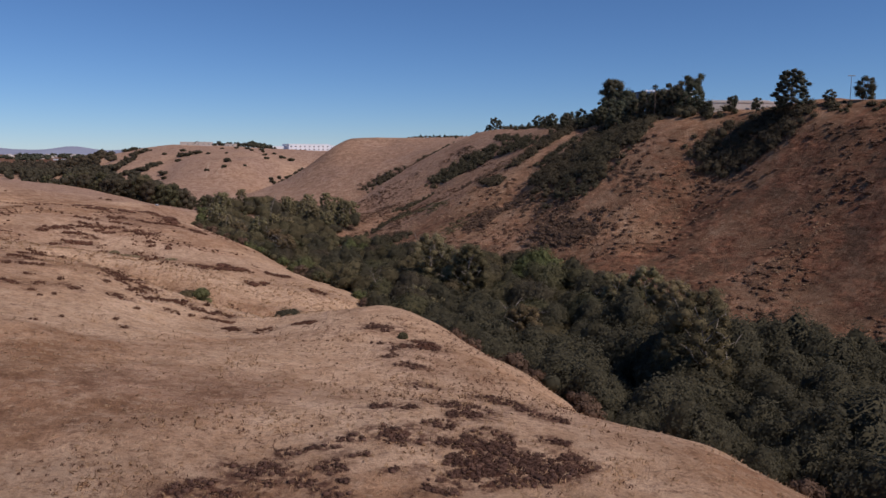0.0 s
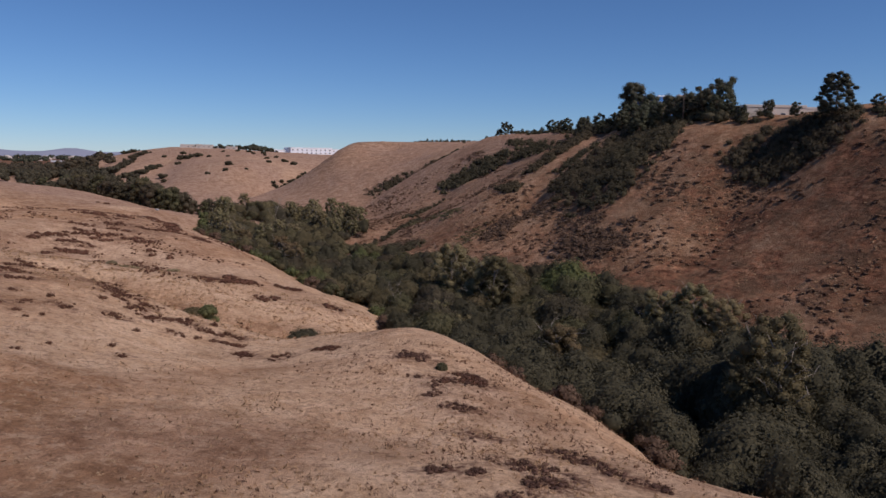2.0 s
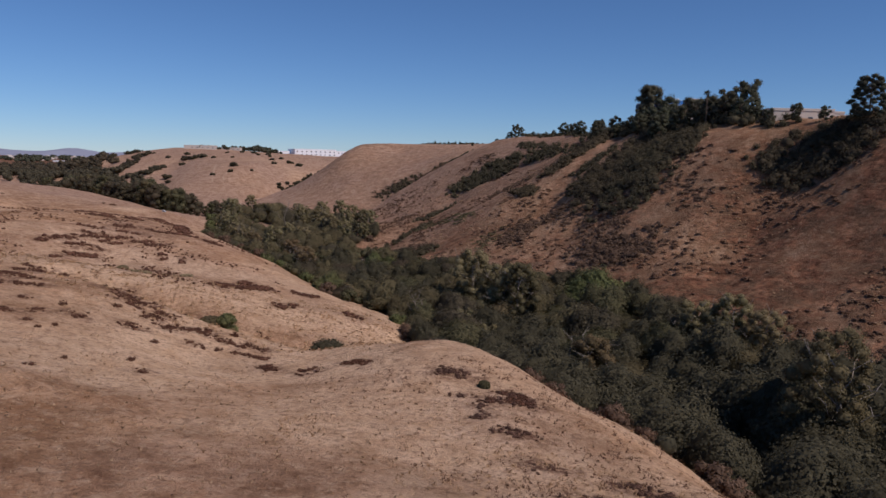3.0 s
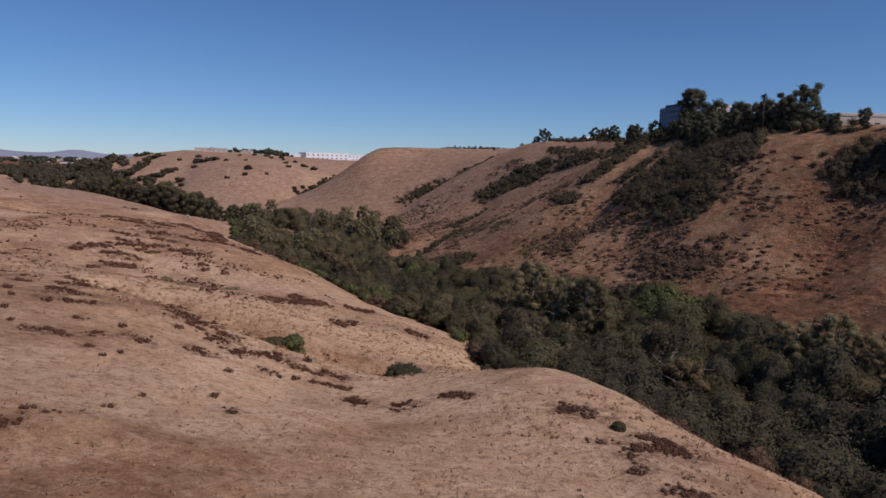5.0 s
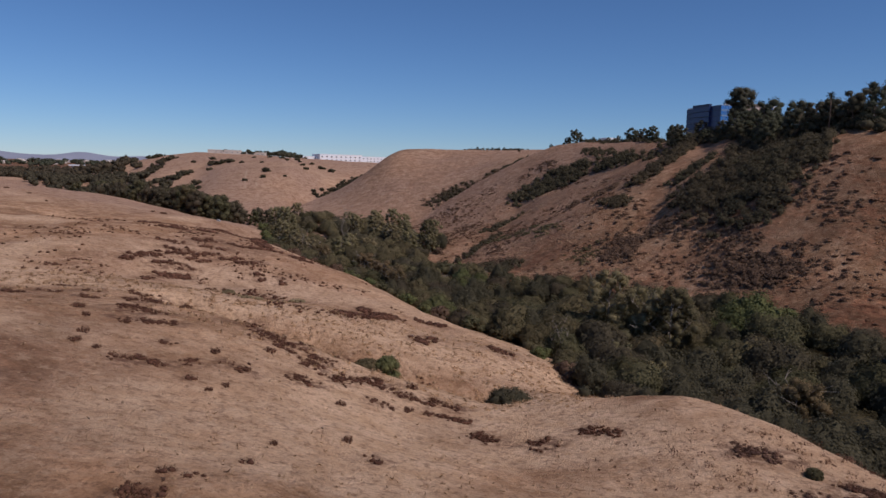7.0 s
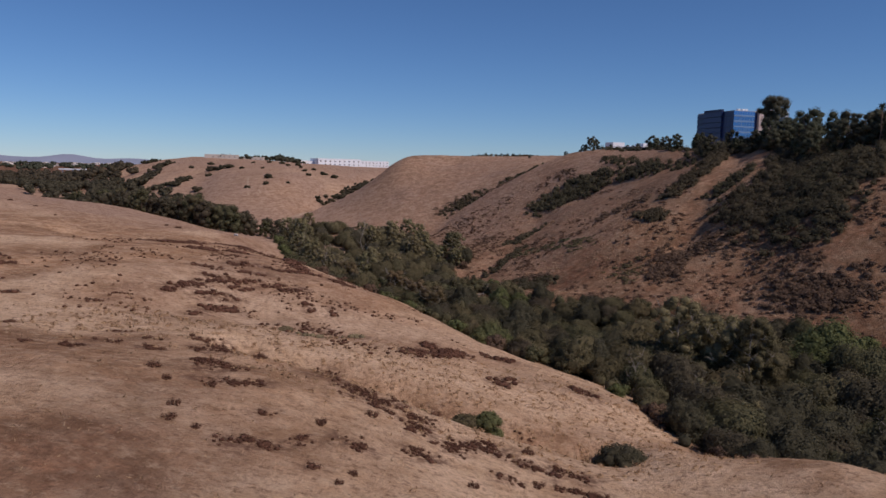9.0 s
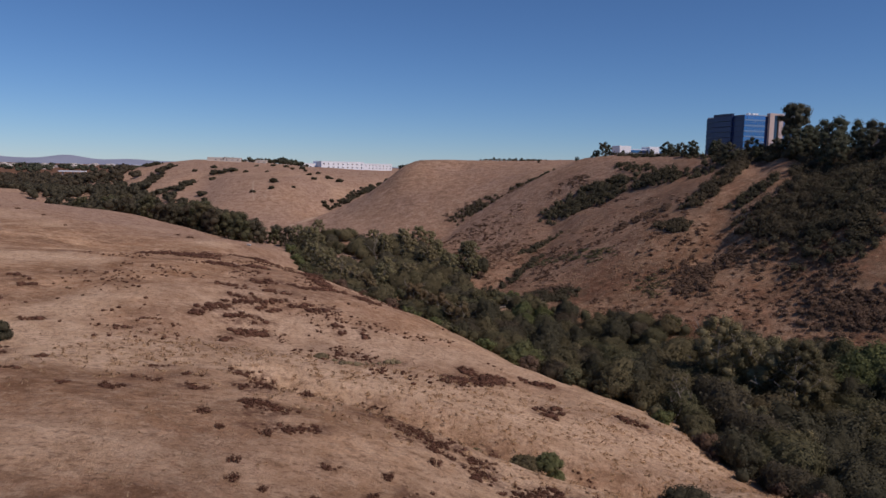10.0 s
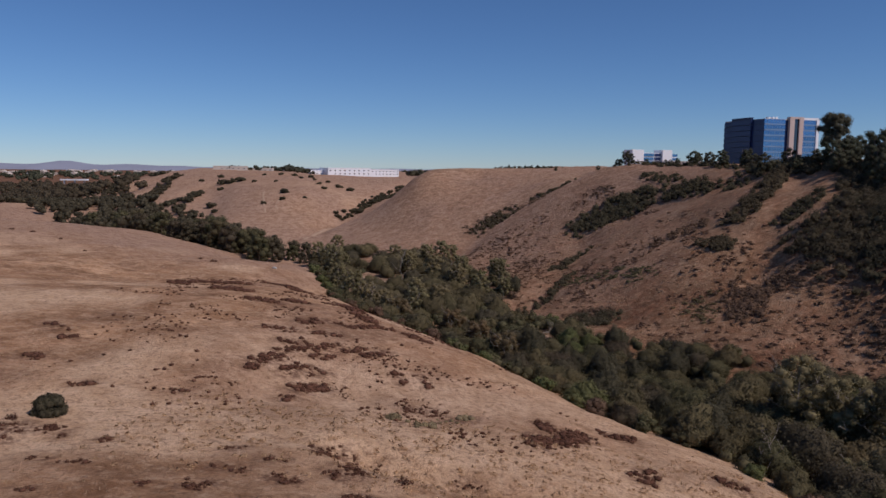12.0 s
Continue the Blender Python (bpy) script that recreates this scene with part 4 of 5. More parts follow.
for k, (line, reach, count, lo, hi) in enumerate([
        ([(86, 372), (76, 350), (62, 335), (50, 318)], 14, 270, 1.6, 3.6),
        ([(84, 325), (72, 308), (60, 300), (50, 300)], 10, 160, 1.5, 3.2),
        ([(117, 259), (110, 270), (98, 279)], 10, 160, 1.6, 3.4),
        ([(112, 258), (102, 268)], 7, 60, 1.2, 2.6),
        ([(-2, 489), (12, 489), (28, 478)], 11.5, 210, 1.6, 3.4),
        ([(38, 468), (46, 458)], 7, 50, 1.4, 2.8),
        ([(60, 430), (52, 442), (44, 455)], 5, 40, 1.2, 2.4),
        ([(-55, 556), (-44, 562), (-33, 566)], 7, 60, 1.2, 2.6),
        ([(-18, 571), (-6, 570), (4, 566)], 4, 40, 1.0, 1.8),
        ([(70, 414), (58, 400), (46, 388), (37, 380)], 6.5, 120, 1.2, 2.6),
        ([(23, 363), (26, 362)], 3.5, 18, 1.4, 2.4),
        ([(45, 360), (52, 362), (60, 368)], 6, 40, 1.0, 2.2),
        ([(36, 512), (44, 480)], 5, 40, 1.0, 2.0),
        ([(-58, 365), (-48, 382), (-36, 398), (-22, 420)], 4, 70, 0.8, 1.9),
        ([(46, 346), (48, 325), (55, 316)], 8, 110, 1.4, 3.0),
        ([(74, 345), (66, 320), (56, 305), (52, 296)], 10, 170, 1.6, 3.4),
        ([(25, 363), (20, 372)], 4, 22, 1.2, 2.4),
        ([(-33, 352), (-27, 355), (-21, 352)], 6, 80, 1.3, 2.4)]):
    thicket("chaparral_thicket", DARK, line, reach, count, M_DARK, lo, hi, 62, 0.6, k)
BROWN = "grey-brown dry coastal sage brush on the reddish slope"
for k, (line, reach, count, lo, hi) in enumerate([
        ([(37, 329), (27, 329), (17, 320), (13, 312)], 7, 130, 1.0, 2.3),
        ([(39, 279), (39, 270), (46, 262), (50, 268)], 5, 80, 1.0, 2.2),
        ([(46, 284), (38, 305)], 7, 40, 0.9, 1.8),
        ([(22, 342), (16, 328), (14, 310)], 7, 80, 0.9, 1.9),
        ([(36, 282), (42, 268), (56, 266)], 8.5, 120, 0.9, 2.2),
        ([(14, 403), (22, 402), (28, 394)], 6, 50, 0.8, 1.8),
        ([(-22, 356), (-28, 358)], 7, 70, 1.2, 2.4),
        ([(-30, 566), (-15, 560)], 7, 35, 0.8, 1.6)]):
    thicket("sage_brush", BROWN, line, reach, count, M_SAGE, lo, hi, 40, 0.5, 30 + k, 0.6)

LOW = "low olive-brown scrub hugging the reddish slope"
for k, (line, reach, count) in enumerate([([(-24, 408), (-14, 396), (-6, 383), (-1, 369)], 6, 120), ([(-61, 562), (-48, 566), (-32, 568)], 7, 90), ([(12, 519), (19, 515)], 5, 30), ([(-36, 451), (-36, 470)], 6, 40),
                                          ([(0, 336), (9, 335), (2, 320)], 6, 50), ([(33, 324), (35, 313)], 6, 60), ([(67, 292), (70, 281), (75, 272)], 7, 60)]):
    thicket("slope_scrub", LOW, line, reach, count, M_OLIVE if k in (0, 4) else M_SAGE, 0.7, 1.9, 34, 0.42, 90 + k, 0.22)
thicket("chaparral_thicket", DARK, [(-28, 432), (-18, 443), (-9, 447)], 4, 40, M_DARK, 0.9, 2.0, 50, 0.55, 99)
SYCAMORES.stand(1, -54, 404, 0.8, 40)

# ---- trees and brush on the rims ----
RIM_EUC = Kinds([tree_kind(80 + k, "eucalyptus_tree", "dark rounded eucalyptus standing on the mesa rim", "rim trees", t, w, M_EUC, M_BARK, b, 90, 0.5, 0.72, lo_, 8, 0.28, 0.4)
                 for k, (t, w, b, lo_) in enumerate([(17, 6.6, 40, 0.3), (13, 5.8, 24, 0.0), (9, 4.8, 18, 0.0), (11, 4.8, 20, 0.06)])])
for x, y, k, s in [(90, 410, 0, 1.25), (94, 402, 2, 1.15), (84, 341, 1, 1.0), (89, 335, 1, 1.0), (94, 330, 1, 0.95), (79, 352, 1, 0.95), (102, 334, 1, 0.9), (82, 362, 1, 1.15), (100, 316, 2, 1.1), (86, 392, 2, 1.3), (88, 372, 1, 1.45), (93, 352, 1, 1.05), (96, 340, 1, 1.0), (92, 332, 2, 1.2), (80, 404, 2, 0.95), (74, 410, 2, 0.7), (84, 400, 2, 1.2), (97, 404, 2, 1.2), (80, 386, 2, 1.1), (92, 380, 1, 1.05), (86, 365, 2, 1.1), (98, 370, 1, 1.1), (104, 352, 1, 0.8),
                   (102, 340, 2, 0.95), (105, 322, 3, 1.45), (98, 323, 3, 1.3), (112, 296, 3, 0.7), (76, 420, 2, 1.0), (70, 432, 2, 1.1), (104, 314, 2, 0.8), (104, 300, 3, 0.6), (118, 288, 2, 0.6), (122, 276, 2, 0.5),
                   (129, 256, 2, 0.55), (138, 250, 2, 0.9), (150, 240, 2, 0.5), (112, 395, 1, 0.6), (100, 330, 3, 0.9)]:
    RIM_EUC.stand(k, x, y, s, 57 * x)
for x, y, k, s in [(36, 552, 3, 0.85), (40, 556, 3, 0.7), (32, 556, 2, 0.5), (48, 548, 2, 0.4), (54, 530, 2, 0.4), (58, 520, 2, 0.5), (62, 505, 2, 0.95), (66, 492, 2, 0.9), (68, 478, 2, 1.0), (74, 462, 2, 1.0),
                   (72, 448, 2, 0.9), (78, 470, 3, 0.8), (25, 580, 2, 0.4), (60, 540, 2, 0.4), (70, 520, 2, 0.85), (10, 660, 2, 0.35), (-10, 690, 2, 0.3), (-22, 700, 2, 0.35), (0, 690, 2, 0.3), (-4, 694, 2, 0.3)]:
    RIM_EUC.stand(k, x, y, s, 31 * y)
thicket("rim_shrubs", "dark evergreen shrubs crowding the mesa rim", [(70, 445), (82, 400), (92, 360), (100, 325), (108, 300)], 9, 210, M_DARK, 2.0, 4.4, 60, 0.6, 61)
thicket("rim_shrubs", "dark low shrubs along the far mesa rim", [(32, 555), (50, 535), (64, 495), (72, 455)], 5, 80, M_DARK, 1.0, 2.2, 55, 0.6, 62)
thicket("rim_shrubs", "dark hedge of shrubs along the mesa edge", [(122, 262), (140, 232), (156, 205), (185, 150)], 4, 90, M_DARK, 0.8, 1.8, 50, 0.55, 63)
thicket("rim_shrubs", "small dark shrubs dotting the hill crest", [(-36, 702), (-8, 696), (18, 688)], 3, 44, M_DARK, 0.7, 1.5, 40, 0.6, 64)


def pine(x, y, tall):
    rng = np.random.RandomState(4)
    ob = empty_thing("pine_tree", "broad dark pine standing alone on the mesa rim", "tree", at=pose(x, y, ground_at(x, y)))
    wood = [tube([(0, 0, -0.5), (0.1, 0, tall * 0.5), (0, 0.1, tall * 0.95)], [0.32, 0.2, 0.05], 7)]
    blobs = []
    for k in range(84):
        f = 0.12 + 0.86 * k / 83
        a = k * 2.4
        r = tall * 0.44 * math.sin(math.pi * min(0.96, 0.2 + 0.72 * f)) ** 0.6 * (0.45 + 0.55 * rng.rand())
        e = np.array((math.cos(a) * r, math.sin(a) * r, tall * f))
        wood.append(tube([(0, 0, tall * f - 0.8), e * (0.5, 0.5, 1) - (0, 0, 0.35), e], [0.09, 0.06, 0.03], 4))
        s = 0.85 + 0.55 * rng.rand()
        blobs.append((*e, s * 1.2, s * 1.2, s * 0.75))
    part_mesh("trunk", mesh_from("trunk", *join(wood), M_BARK, True), ob)
    part_mesh("crown", leaf_mesh("crown", *foliage(rng, blobs, 90, 0.42, 0.75, 0.5, 0.5), M_PINE), ob)


pine(120, 264, 14.5)


def palm(x, y, tall):
    rng = np.random.RandomState(6)
    ob = empty_thing("palm_tree", "slender fan palm above the rim trees", "tree", at=pose(x, y, ground_at(x, y)))
    part_mesh("trunk", mesh_from("trunk", *tube([(0, 0, -0.5), (0.15, 0, tall * 0.5), (0, 0, tall)], [0.28, 0.22, 0.18], 7), M_BARK, True), ob)
    fr = []
    for k in range(38):
        a, el = k * 2.4, radians(-40 + 115 * rng.rand())
        d = np.array((math.cos(a) * math.cos(el), math.sin(a) * math.cos(el), math.sin(el)))
        w = np.cross(d, (0, 0, 1)) * 0.35
        b = np.array((0, 0, tall))
        fr.append(([b, b + d * 1.0 + w, b + d * 2.0 - (0, 0, 0.3), b + d * 1.0 - w], [(0, 1, 2, 3)]))
    part_mesh("frond_head", mesh_from("frond_head", *join(fr), M_EUC), ob)


palm(90, 326, 13.5)


# ---- far woods and scrub ----
def woods(name, label, line, reach, count, mat, lo, hi, tall, per, size, seed):
    rng = np.random.RandomState(seed)
    p = near_line(rng, line, reach, count)
    r = lo + (hi - lo) * rng.rand(count)
    z = height(p[:, 0], p[:, 1])
    b = [np.c_[p, z + r * tall * 0.8, r, r, r * tall * 0.8]]
    for k in range(3):
        o = rng.normal(size=(count, 2)) * r[:, None] * 0.55
        b.append(np.c_[p + o, z + r * tall * (0.9 + 0.5 * rng.rand(count)), r * 0.6, r * 0.6, r * 0.55])
    me = leaf_mesh(name, *foliage(rng, np.concatenate(b), per, size * 1.25, 0.8, 0.9), mat)
    return tagged(new(name, me), label, "woods", kind="stuff")


far_kinds = Kinds([tree_kind(120 + k, "valley_tree", "rounded dark green oak in the valley bottom", "valley trees", t, w, M_WILLOW if k else M_GREYGREEN, M_BARK, 22, 75, 0.5, 0.75, 0.02, 4, 0.34, 0.3) for k, (t, w) in enumerate([(10, 5.0), (12, 5.2)])])
_rng = np.random.RandomState(21)
for k in range(60):
    f = k / 59
    x, y = -174 - 137 * f, 508 + 128 * f
    x, y = x - 16 * _rng.rand(), y + 22 * (2 * _rng.rand() - 1)
    far_kinds.stand(k, x, y, (1.5 if f < 0.35 else 1.2) * (0.8 + 0.4 * _rng.rand()), 360 * _rng.rand())
for x, y, s in [(-174, 516, 0.9), (-165, 510, 0.8), (-158, 503, 0.7), (-160, 524, 0.9), (-168, 530, 1.0)]:
    far_kinds.stand(int(-x), x, y, s, 9 * y)
# haze over these woods is put into their greyer leaf colour
woods("valley_woods", "dark olive woods along the valley bottom", [(-265, 600), (-330, 690), (-470, 860)], 56, 430, M_GREYGREEN, 3.0, 5.0, 1.0, 26, 1.1, 31)
woods("valley_woods", "dark olive woods in the far valley", [(-470, 860), (-640, 1080), (-900, 1450)], 120, 420, M_GREYGREEN, 4.0, 7.0, 0.9, 18, 1.8, 32)
for k, (line, reach, count) in enumerate([([(-470, 1040), (-463, 1005), (-438, 912)], 13, 110), ([(-430, 1026), (-424, 1018)], 9, 24), ([(-387, 971), (-370, 867), (-356, 785)], 8, 110), ([(-332, 795), (-330, 790)], 8, 26), ([(-320, 845), (-311, 769)], 5, 50), ([(-500, 1040), (-520, 1000), (-480, 930)], 24, 110), ([(-307, 872), (-300, 866)], 5, 14), ([(-290, 868), (-284, 866)], 5, 12), ([(-345, 770), (-300, 720), (-270, 690)], 7, 50)]):
    woods("hill_scrub", "dark scrub strip running down the far hill", line, reach, count, M_DARK, 1.5, 3.0, 0.7, 22, 0.9, 133 + k)
woods("canyon_brush", "grey-green brush in the bottom of the side canyon", [(-110, 860), (-121, 827), (-140, 775), (-152, 745), (-164, 715)], 8, 110, M_DARK, 1.2, 2.4, 0.7, 30, 0.8, 36)
woods("crest_trees", "dark trees on the skyline of the far hill", [(-300, 1010), (-260, 1050), (-245, 1068)], 8, 30, M_EUC, 2.0, 3.5, 1.1, 36, 0.9, 37)
woods("crest_trees", "dark taller trees at the end of the warehouse", [(-275, 1056), (-252, 1062)], 6, 16, M_EUC, 2.5, 4.8, 1.2, 36, 0.9, 40)
woods("crest_trees", "small dark trees dotting the far skyline", [(-345, 1010), (-300, 1022), (-240, 1072)], 7, 26, M_EUC, 1.2, 2.4, 1.3, 30, 0.7, 41)
woods("crest_trees", "dark trees beside the white warehouse", [(-118, 1088), (-90, 1090), (-60, 1095)], 8, 36, M_EUC, 3.0, 5.5, 1.1, 36, 0.9, 38)

SHRUBS = Kinds([tree_kind(140 + k, "shrub", "round dark evergreen shrub on dry grass", "hill shrubs", 1.5, 1.25, M_DARK, M_BARK, 7, 60, 0.42, 0.75, 0.0, 3, 0.5, 0.3, "shrub") for k in range(2)])
for k, (x, y, s) in enumerate([(-216, 748, 3.2), (-229, 723, 2), (-280, 748, 4), (-288, 878, 3), (-265, 845, 2), (-309, 801, 3.2), (-299, 843, 3), (-293, 865, 3), (-233, 891, 2.6), (-213, 877, 2.6), (-186, 787, 2.4), (-176, 814, 3),
                               (-163, 802, 3), (-196, 738, 1.6), (-214, 730, 2.2), (-196, 822, 2.4), (-314, 753, 3.4), (-293, 732, 3), (-272, 728, 2.6), (-445, 1000, 4), (-220, 860, 2), (-205, 850, 1.8), (-190, 840, 2), (-240, 830, 1.6), (-250, 905, 2.4), (-270, 915, 2), (-320, 920, 3), (-335, 900, 2.4)]):
    SHRUBS.stand(k, x, y, s, 40 * k, 0.7)


# ---- near slope: shrubs, dead brush and grass ----
def green_bush(x, y, wide, seed, label, mat=M_BRIGHT, tall=0.5):
    rng = np.random.RandomState(seed)
    ob = empty_thing("green_bush", label, "bush", at=pose(x, y, ground_at(x, y)))
    r = wide / 2
    bl = [(0, 0, wide * tall * 0.35, r * 0.6, r * 0.6, wide * tall * 0.55)]
    for k in range(16):
        a, q = k * 2.4, r * 0.68 * math.sqrt((k + 1) / 16)
        s = r * (0.26 + 0.12 * rng.rand())
        bl.append((math.cos(a) * q, math.sin(a) * q, wide * tall * (0.82 - 0.5 * (q / r) ** 2) - s * 0.4, s, s, s * 0.9))
    for k in range(11):
        a, s = k * 0.571 + rng.rand() * 0.3, r * (0.26 + 0.1 * rng.rand())
        bl.append((math.cos(a) * r * 0.74, math.sin(a) * r * 0.74, s * 0.55, s, s, s * 1.1))
    wood, _ = limbs(rng, wide * tall, r * 0.5, 6, 0.09)
    part_mesh("woody_base", mesh_from("woody_base", *join(wood), M_BARK, True), ob)
    part_mesh("crown", leaf_mesh("crown", *foliage(rng, bl, 150, 0.34, 0.75), mat), ob)
    return ob


green_bush(-35.6, 170.2, 8.6, 3, "rounded dark green bush in a dry gully", M_DARK, 0.5)
green_bush(-55.4, 169.4, 4.4, 4, "fresh green rounded bush at the head of the gully", M_BRIGHT, 0.95)
green_bush(-58.6, 169.6, 4.8, 14, "olive scrubby bush beside a darker one", M_OLIVE, 0.4)
green_bush(-140.6, 188.5, 5.0, 5, "single round dark green bush on open dry grass", M_DARK, 0.62)
green_bush(-7, 129, 1.7, 6, "small dark green shrub on the grassy knoll", M_WILLOW, 0.6)
green_bush(-65, 174.5, 2.0, 7, "small fresh green shrub low in the gully", M_BRIGHT, 0.5)
green_bush(-92, 207.5, 2.6, 8, "grey-green sage bush in pale grass", M_SILVER, 0.35)


def brush_kind(seed, label, group, tufts, mat, per=26):
    """A mound of dead twiggy brush, one metre across."""
    rng = np.random.RandomState(seed)
    ob = empty_thing("dead_shrub", label, "shrub", group)
    bl = []
    for k in range(tufts):
        a, q = k * 2.4 + rng.rand(), 0.42 * math.sqrt((k + 0.4) / tufts)
        s = (0.55 / math.sqrt(tufts)) * (0.75 + 0.5 * rng.rand())
        bl.append((math.cos(a) * q, math.sin(a) * q, 0.12 + 0.1 * rng.rand() - 0.2 * q, s, s, 0.2 + 0.1 * rng.rand()))
    stems = [tube([(b[0] * 0.5, b[1] * 0.5, -0.05), (b[0], b[1], b[2] + b[5] * 0.9)], [0.012, 0.005], 3) for b in bl[:10]]
    part_mesh("woody_base", mesh_from("woody_base", *join(stems), M_BARK), ob)
    part_mesh("crown", leaf_mesh("crown", *foliage(rng, bl, per, 0.2 if tufts < 8 else 0.13, 0.42, 0.4, 0.5, 0.45), mat), ob)
    return ob


DEAD = Kinds([brush_kind(200 + k, "small rust-brown dead shrub on pale dry grass", "dead shrubs", 9, M_RUST, 60) for k in range(3)])
MESA_SHRUBS = [(-111, 170, 1.6), (-105, 170, 2.8), (-98, 156, 2.1), (-95, 152, 1.3), (-93, 162, 3.2), (-95, 174, 2.1), (-91, 143, 1.5), (-90, 139, 1.8), (-87, 138, 1.1), (-83, 136, 2.4), (-82, 138, 1.8), (-80, 138, 1.3), (-82, 146, 1.4), (-81, 144, 1.1), (-78, 142, 2.2), (-78, 139, 1.9), (-75, 140, 1.1), (-77, 136, 0.8), (-73, 144, 2.2), (-76, 147, 1.6), (-88, 154, 3.0), (-90, 153, 2.0), (-86, 157, 2.0), (-89, 173, 2.3), (-71, 135, 1.1), (-72, 132, 1.0)]
GULLY_SHRUBS = [(-66, 149, 1.5), (-66, 159, 2.5), (-66, 164, 1.8), (-64, 148, 2.0), (-65, 144, 1.0), (-62, 155, 1.6), (-61, 158, 2.9), (-56, 149, 1.8), (-59, 142, 1.4), (-71, 156, 2.2), (-53, 123, 1.2), (-64, 108, 1.1), (-63, 108, 1.6), (-62, 112, 1.1), (-62, 120, 1.0), (-56, 126, 1.3), (-51, 149, 1.8), (-51, 159, 1.7), (-52, 198, 1.7), (-49, 203, 2.3)]
FAR_SHRUBS = [(-164, 236, 2.1), (-158, 229, 3.0), (-157, 217, 2.3), (-143, 203, 2.9), (-146, 219, 0.8), (-142, 221, 0.8), (-148, 228, 0.8), (-134, 179, 1.8), (-128, 178, 1.7), (-142, 181, 2.7), (-140, 176, 2.6), (-144, 185, 1.7), (-127, 204, 1.8), (-111, 212, 2.6), (-112, 171, 1.4), (-109, 171, 1.3), (-129, 168, 2.6), (-127, 169, 2.0), (-132, 170, 2.4), (-144, 264, 1.2), (-183, 398, 2.1), (-176, 392, 3.0), (-225, 384, 1.5), (-285, 440, 2.4), (-270, 430, 2.6), (-250, 415, 2.0)]
for k, (x, y, w) in enumerate(MESA_SHRUBS + GULLY_SHRUBS + FAR_SHRUBS):
    if min(float(line_distance(np.array([x]), np.array([y]), [p[:2], (p[2] + 0.01, p[3])])[0]) for p in PATCHES) > 2.5:
        DEAD.stand(k, x, y, w * 1.1, 77 * k, 1.0 if w < 1.8 else 0.7)


def brush_patch(x0, y0, x1, y1, w, seed, label, mat=M_RUST, dense=1.0):
    """A patch of low dead brush: many small round mounds along a strip."""
    rng = np.random.RandomState(300 + seed)
    w = min(w, 4.2)
    long = math.hypot(x1 - x0, y1 - y0)
    cx, cy = (x0 + x1) / 2, (y0 + y1) / 2
    ux, uy = ((x1 - x0) / long, (y1 - y0) / long) if long > 0.1 else (1, 0)
    far = cy > 195
    n = int(min(150, max(7, (long + 0.5 * w) * w * dense * (1.4 if far else 2.2))))
    a = (rng.rand(n) - 0.5) * (long + 0.3 * w)
    b = (rng.rand(n) + rng.rand(n) - 1) * w * (0.5 + 0.25 * rng.rand())
    x, y = cx + a * ux - b * uy, cy + a * uy + b * ux
    keep = wave(x, y, 2.6, 40) + 0.6 * wave(x, y, 1.1, 41) > -0.12
    keep[:4] = True
    x, y = x[keep], y[keep]
    n = len(x)
    r = (0.26 + 0.62 * rng.rand(n) ** 2) * (1.9 if cy > 275 else (1.25 if far else 0.85))
    z = height(x, y)
    base = ground_at(cx, cy)
    ob = empty_thing("dead_brush", label, "brush", "brush patches", pose(cx, cy, base))
    bl = np.c_[x - cx, y - cy, z - base + r * 0.12, r, r, r * 0.62]
    part_mesh("crown", leaf_mesh("crown", *foliage(rng, bl, 34 if far else 64, 0.36 if far else 0.24, 0.74 if far else 0.5, 0.55 if far else 0.4, 0.4 if far else 0.6, 0.2), mat), ob)


for k, p in enumerate(CREST_BRUSH + SLOPE_BRUSH):
    sage = k in (25, 26)
    brush_patch(*p, k, "grey sage brush patch among golden grass" if sage else "dark rusty patch of dead brush on pale grass slope", M_SILVER if sage else M_RUST)
for k, p in enumerate(BANK_BRUSH):
    brush_patch(*p, 190 + k, "dark reddish-brown dead brush along a worn bank", M_RUST, 1.6)
for k, p in enumerate(GULLY_BRUSH):
    brush_patch(*p, 50 + k, "low red-brown dead brush beside the dry gully")
for k, p in enumerate(MESA_BRUSH + LONE_BRUSH):
    brush_patch(*p, 80 + k, "small clump of rust-brown dead brush on open grass")
for k, p in enumerate(KNOLL_BRUSH + KNOLL_TUFTS):
    brush_patch(*p, 120 + k, "low dark brown dead brush on the grassy knoll", M_HEATH, 1.3)
for k, p in enumerate(KNOLL_FIELD):
    brush_patch(*p, 170 + k, "dense field of purplish-brown dead brush on the knoll", M_HEATH, 1.9)


def scatter(name, label, category, boxes, count, size, per, mat, seed, mask=None, blob=0.35, tall=0.6, upright=0.6, slim=0.35, core=0, lift=2.0):
    rng = np.random.RandomState(seed)
    pts = []
    for x0, x1, y0, y1, share in boxes:
        n = int(count * share)
        x, y = x0 + (x1 - x0) * rng.rand(n), y0 + (y1 - y0) * rng.rand(n)
        if mask is not None:
            keep = mask(x, y) > rng.rand(n)
            x, y = x[keep], y[keep]
        pts.append(np.c_[x, y])
    p = np.concatenate(pts)
    w, _ = creek_sides(p[:, 1])
    p = p[(p[:, 0] < w + 1) | (p[:, 1] < 60)]
    z = height(p[:, 0], p[:, 1])
    r = blob * (0.4 + 1.3 * rng.rand(len(p)) ** 2.2)
    b = np.c_[p, z + r * tall * 0.4, r, r, r * tall]
    me = leaf_mesh(name, *foliage(rng, b, per, size, core, slim, 0.6, upright, 0.3, lift=lift), mat)
    return tagged(new(name, me), label, category, kind="stuff")


